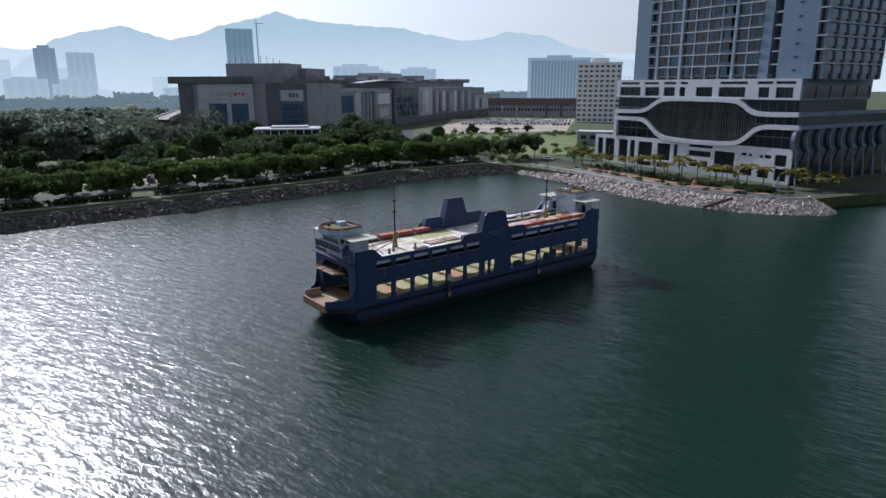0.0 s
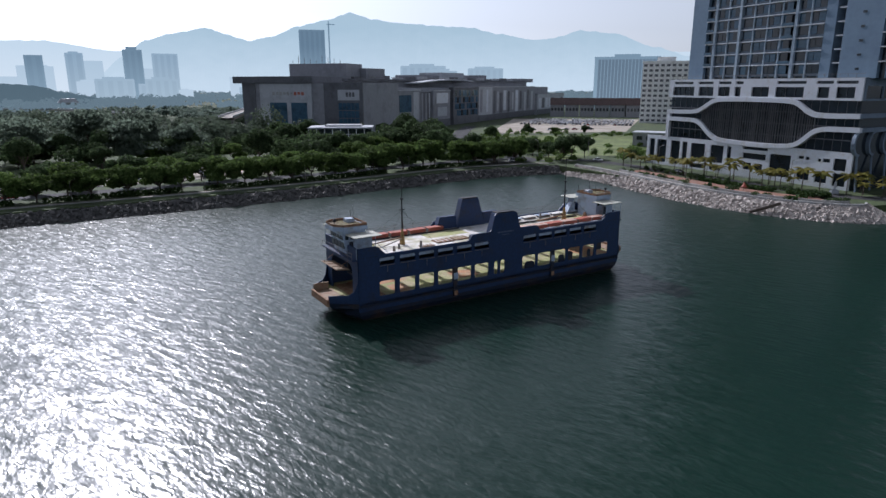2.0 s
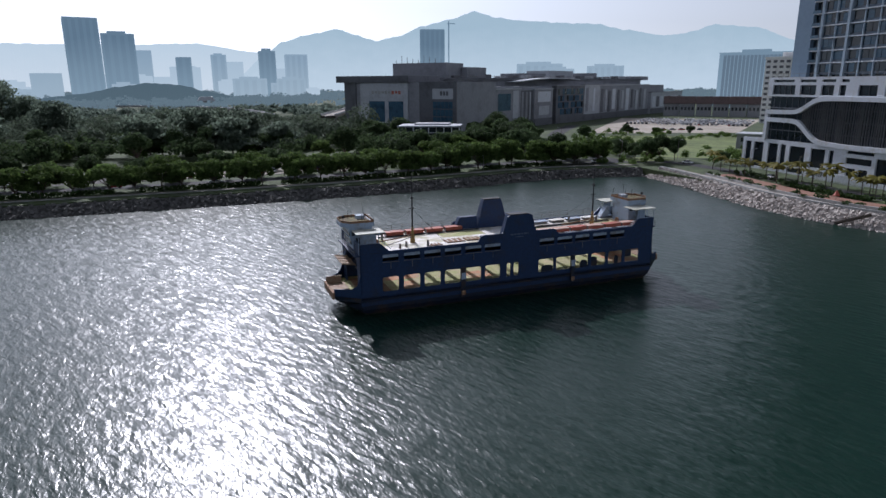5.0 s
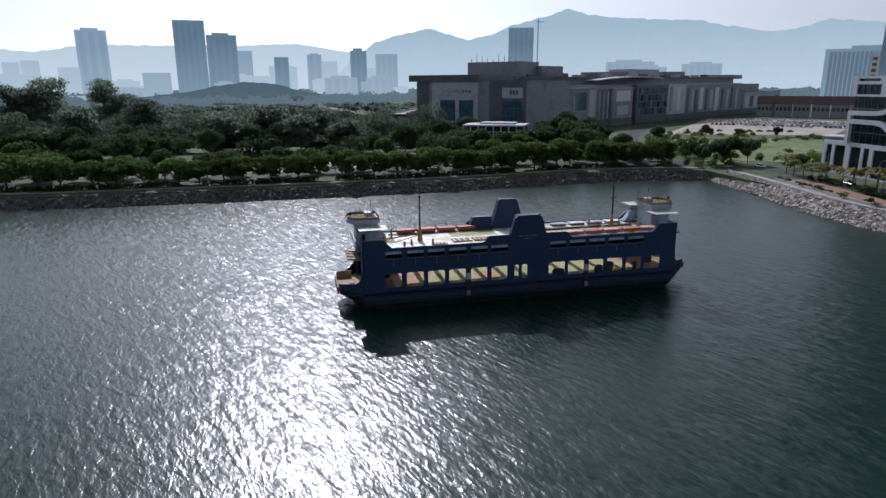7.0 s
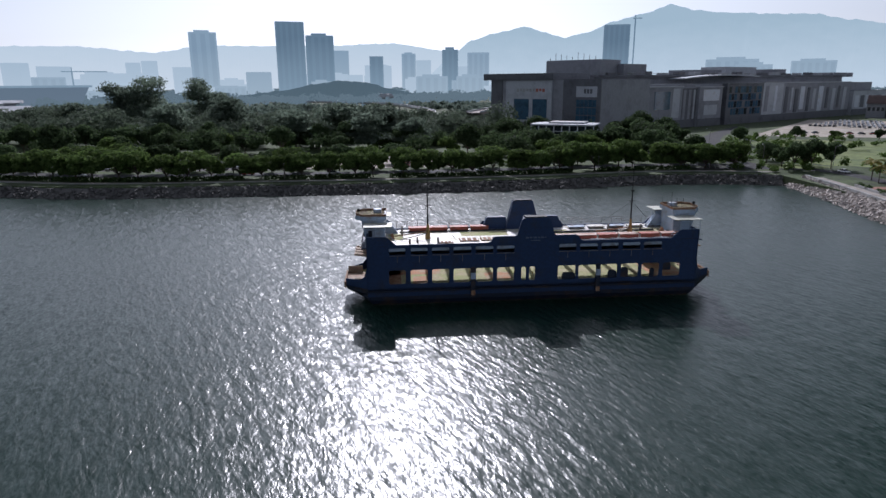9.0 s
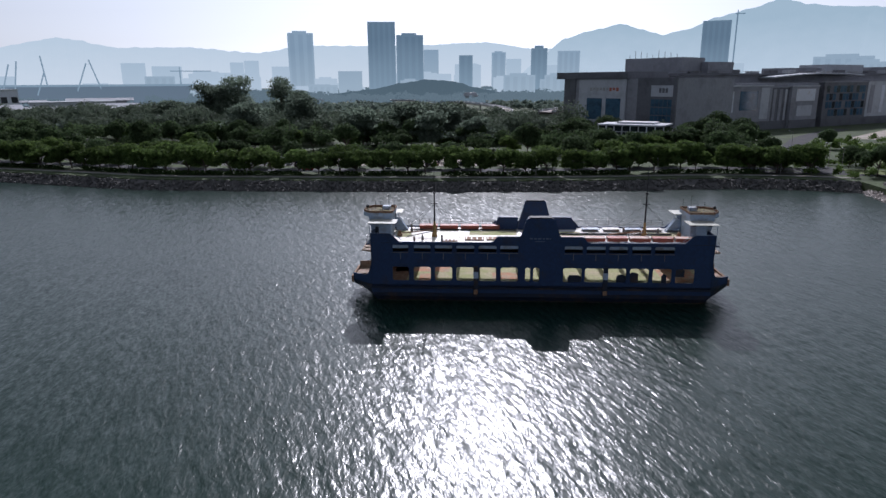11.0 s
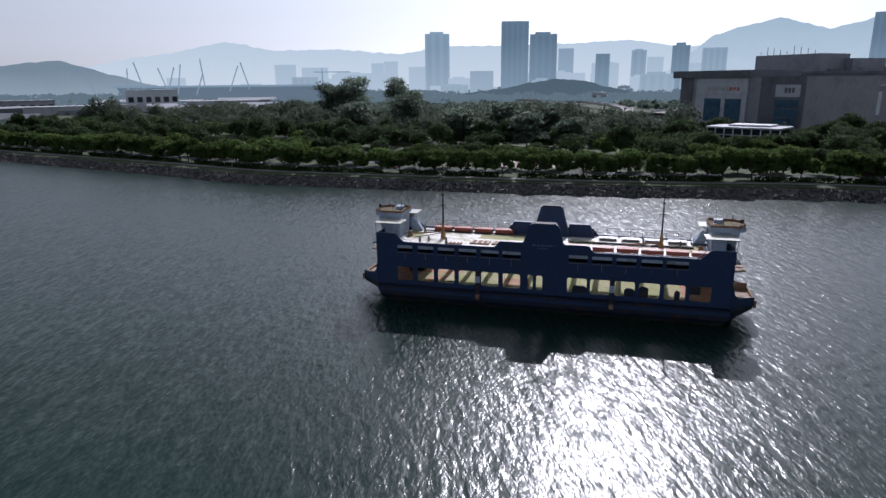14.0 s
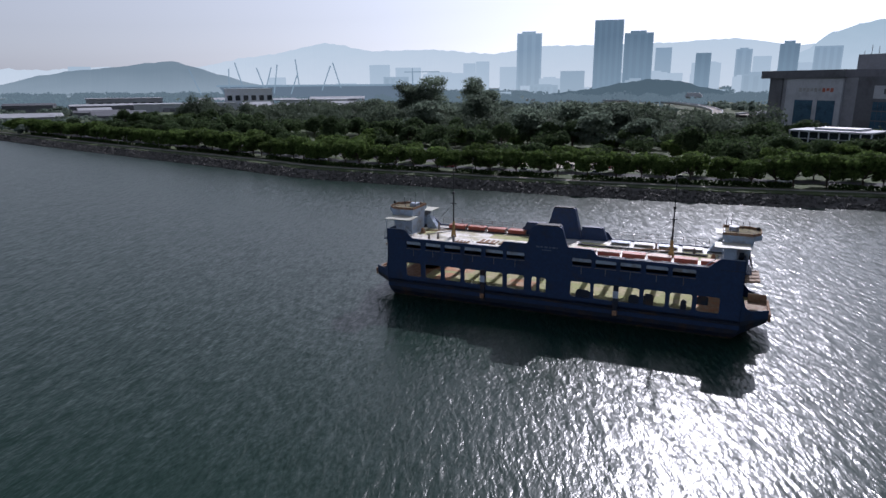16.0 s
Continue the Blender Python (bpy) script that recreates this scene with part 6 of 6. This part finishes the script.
def make_car(i, label):
    th = thing("parked_car", pose(0, 0, GROUND_Z), label, "car", "parked cars")
    b = boxes((-2.15, 2.15, -.86, .86, .32, .88), bevel=.13)
    body = part("body", b, CAR_PAINTS[i], th)
    part("cabin", frustum(-1.55, 1.05, -.8, .8, .86, -1.05, .45, -.64, .64, 1.45, .06), GLASS_DARK, th)
    part("roof", boxes((-1.0, .4, -.6, .6, 1.44, 1.49), bevel=.03), CAR_PAINTS[i], th)
    for x in (-1.35, 1.35):
        for y in (-.8, .8):
            bm = bmesh.new()
            tube(bm, (x, y - .1, .32), (x, y + .1, .32), .32, 10)
            part("wheel", bm, TYRE, th)
    return th


CARS = [make_car(i, lab) for i, lab in enumerate(("parked white car", "parked silver-grey family car", "parked dark-coloured family car", "parked dark red car"))]
for c, lab in zip(CARS, ("white car parked on open ground", "silver car parked on open ground", "dark car parked on open ground", "dark red car parked on open ground")):
    c["label"] = lab
cfirst = [True] * 4
rc = random.Random(17)


def park(x, y, a, i=None, z=GROUND_Z + .045):
    i = rc.choice((0, 0, 0, 1, 1, 1, 2, 2, 2, 3)) if i is None else i
    if cfirst[i]:
        CARS[i].matrix_world, cfirst[i] = pose(x, y, z, 0, 0, a), False
    else:
        copy_thing(CARS[i], pose(x, y, z, 0, 0, a))


far_v, far_f = [], []
for r in range(7):
    for c in range(30):
        if rc.random() < .9 and r > 0:
            cx, cy, ca = 3.0 * c + r * 2.2, 548 + 12.5 * r - c * .4 + rc.uniform(-.6, .6), radians(86 + rc.uniform(-5, 5))
            for z0, z1, la, lb, wd in ((.3, .9, 2.15, 2.05, .86), (.9, 1.48, 1.4, .9, .72)):
                k = len(far_v)
                for z, hl in ((z0, la), (z1, lb)):
                    for px, py in ((-hl, -wd), (hl, -wd), (hl, wd), (-hl, wd)):
                        far_v.append((cx + px * math.cos(ca) - py * math.sin(ca), cy + px * math.sin(ca) + py * math.cos(ca), GROUND_Z + z))
                far_f += [tuple(k + q for q in quad) for quad in ((4, 5, 6, 7), (0, 1, 5, 4), (1, 2, 6, 5), (2, 3, 7, 6), (3, 0, 4, 7))]
        elif r == 0 and rc.random() < .9:
            park(0 + 3.0 * c + r * 2.2, 548 + 12.5 * r - c * .4 + rc.uniform(-.6, .6), 86 + rc.uniform(-5, 5))
me = bpy.data.meshes.new("distant_cars")
me.from_pydata(far_v, [], far_f)
me.materials.append(island_material("mixed_car_paint", (0.06, 0.06, 0.07), (0.62, 0.63, 0.65), 0.3, bump=0))
tagged(new("distant_cars", me), "many parked cars on the dusty lot", "cars", kind="stuff")
for c in range(9):
    if rc.random() < .6:
        park(4 + 6.0 * c, 475 + 1.5 * c, 20 + rc.uniform(-30, 30))
for r in range(4):
    for c in range(15):
        if rc.random() < .75:
            f, g = (c + .5) / 15, (r + .5) / 4
            park(-150 + 65 * f - 24 * g, 175 + 53 * f + 32 * g, 128 + rc.uniform(-4, 4))
for r in range(3):
    for c in range(15):
        if rc.random() < .7:
            f, g = (c + .5) / 15, (r + .5) / 3
            park(-250 + 85 * f - 28 * g, 118 + 47 * f + 34 * g, 118 + rc.uniform(-4, 4))
lot_line = [p for p in WLINE if -335 < p[0] < -55]
for d, turn in ((46, 90), (52, 90), (58.5, 90)):
    ll = resample(offset(lot_line, d), 3.0)
    for (x0, y0), (x1, y1) in zip(ll, ll[1:]):
        if rc.random() < .38 + .3 * noise.noise((x0 / 18, y0 / 18, d)):
            park(x0, y0, math.degrees(math.atan2(y1 - y0, x1 - x0)) + turn + rc.uniform(-5, 5), z=GROUND_Z + .035)
road_line = offset([p for p in WLINE if -420 < p[0] < -5], 29)
for i in range(3, len(road_line) - 2, 4):
    (x0, y0), (x1, y1) = road_line[i], road_line[i + 1]
    park(x0 + rc.uniform(-2, 2), y0, math.degrees(math.atan2(y1 - y0, x1 - x0)), z=GROUND_Z + .025)
park(-12, 315, 115, 0, GROUND_Z + .055)
park(-22, 336, 110, 2, GROUND_Z + .055)
park(-27, 362, 100, 1, GROUND_Z + .055)
park(38, 283, -40, 0, GROUND_Z + .065)
park(2, 277, 30, 0, GROUND_Z + .065)
park(64, 247, -55, 2, GROUND_Z + .065)

# ---- flyover and viaduct ----
def viaduct(name, line, z, w, label):
    th = thing(name, pose(0, 0, 0), label, "bridge")
    bm = bmesh.new()
    a, b = offset(line, -w / 2), offset(line, w / 2)
    rows = [[bm.verts.new((x, y, zz)) for x, y in q] for q, zz in ((a, z), (b, z), (b, z - 1.4), (a, z - 1.4))]
    for i in range(len(line) - 1):
        for r in range(4):
            bm.faces.new((rows[r][i], rows[r][i + 1], rows[(r + 1) % 4][i + 1], rows[(r + 1) % 4][i]))
    part("deck", bm, PATH, th)
    for q in (a, b):
        bm = bmesh.new()
        q2 = offset(q, .4)
        rr = [[bm.verts.new((x, y, zz)) for x, y in qq] for qq, zz in ((q, z), (q, z + 1.1), (q2, z + 1.1), (q2, z))]
        for i in range(len(line) - 1):
            for r in range(3):
                bm.faces.new((rr[r][i], rr[r][i + 1], rr[r + 1][i + 1], rr[r + 1][i]))
        part("parapet", bm, LIGHT_GREY, th)
    for i in range(2, len(line) - 1, 6):
        x, y = line[i]
        bm = bmesh.new()
        tube(bm, (x, y, GROUND_Z - .2), (x, y, z - 1.2), 1.0, 8)
        part("pier", bm, CONCRETE, th)


viaduct("flyover", FLY, 9.5, 8, "pale curved concrete road flyover among trees")
viaduct("link_bridge", resample([(-175, 372), (-192, 420), (-225, 520)], 14), 16, 9, "pale road ramp beside the mall")

# ---- seafront furniture ----
for i, (x, y) in enumerate(offset([p for p in WLINE if -400 < p[0] < 5], 16.2)[::5]):
    th = thing("street_lamp", pose(x, y, GROUND_Z, 0, 0, 128), "slim grey promenade lamp post", "street lamp", "promenade lamps")
    part("post", tubes([((0, 0, 0), (0, 0, 5.5))], .06), STEEL, th)
    part("arm", tubes([((0, 0, 5.4), (.9, 0, 5.6))], .04), STEEL, th)
    part("lamp_head", boxes((.5, 1.1, -.12, .12, 5.55, 5.68), bevel=.02), LIGHT_GREY, th)
for x, y, a in ((12, 278, 30), (34, 287, -40), (58, 256, -55), (90, 212, -50), (70, 236, -55), (4, 296, 60), (-24, 352, 90)):
    th = thing("road_lamp", pose(x, y, GROUND_Z, 0, 0, a), "tall grey street lamp beside the road", "street lamp")
    part("post", tubes([((0, 0, 0), (0, 0, 9))], .09), STEEL, th)
    part("arm", tubes([((0, 0, 8.9), (0, 1.8, 9.3))], .05), STEEL, th)
    part("lamp_head", boxes((-.15, .15, 1.5, 2.3, 9.25, 9.4), bevel=.03), LIGHT_GREY, th)
bm = bmesh.new()
box(bm, -1.4, 1.4, -1.4, 1.4, 0, 1.5, bevel=.1)
box(bm, -1.0, 1.0, -1.0, 1.0, 1.5, 1.9, bevel=.08)
tube(bm, (0, 0, 1.9), (.1, 0, 4.0), .45, 10, .6)
tube(bm, (.1, 0, 4.0), (.4, 0, 5.2), .55, 10, .25)
st = tagged(part("statue", bm, LIGHT_GREY, None), "white weathered statue on a stone plinth", "statue")
st.matrix_world = pose(100.5, 205.5, GROUND_Z) @ Matrix.Scale(.72, 4)
bm = bmesh.new()
tube(bm, (70.3, 185.0, .5), (77.6, 183.2, 3.5), .45, 6)
tagged(part("outfall_pipe", bm, BARK, None), "dark outfall pipe laid down the revetment", "pipe")
for x, y in ((66, 204), (72, 198), (78, 193)):
    th = thing("bench", pose(x, y, GROUND_Z + .03, 0, 0, -40), "low dark bench on the seafront path", "bench", "seafront benches")
    part("seat", boxes((-1, 1, -.25, .25, .42, .5)), BARK, th)
    part("leg", boxes((-.8, -.7, -.2, .2, 0, .42)), CONCRETE, th)
    part("leg", boxes((.7, .8, -.2, .2, 0, .42)), CONCRETE, th)
tent = thing("parasol", pose(75, 207, GROUND_Z + .03), "small red folded parasol on the forecourt", "parasol")
part("pole", tubes([((0, 0, 0), (0, 0, 2.2))], .05), STEEL, tent)
bm = bmesh.new()
tube(bm, (0, 0, 1.2), (0, 0, 2.7), .9, 8, .1)
part("canopy", bm, RED, tent)
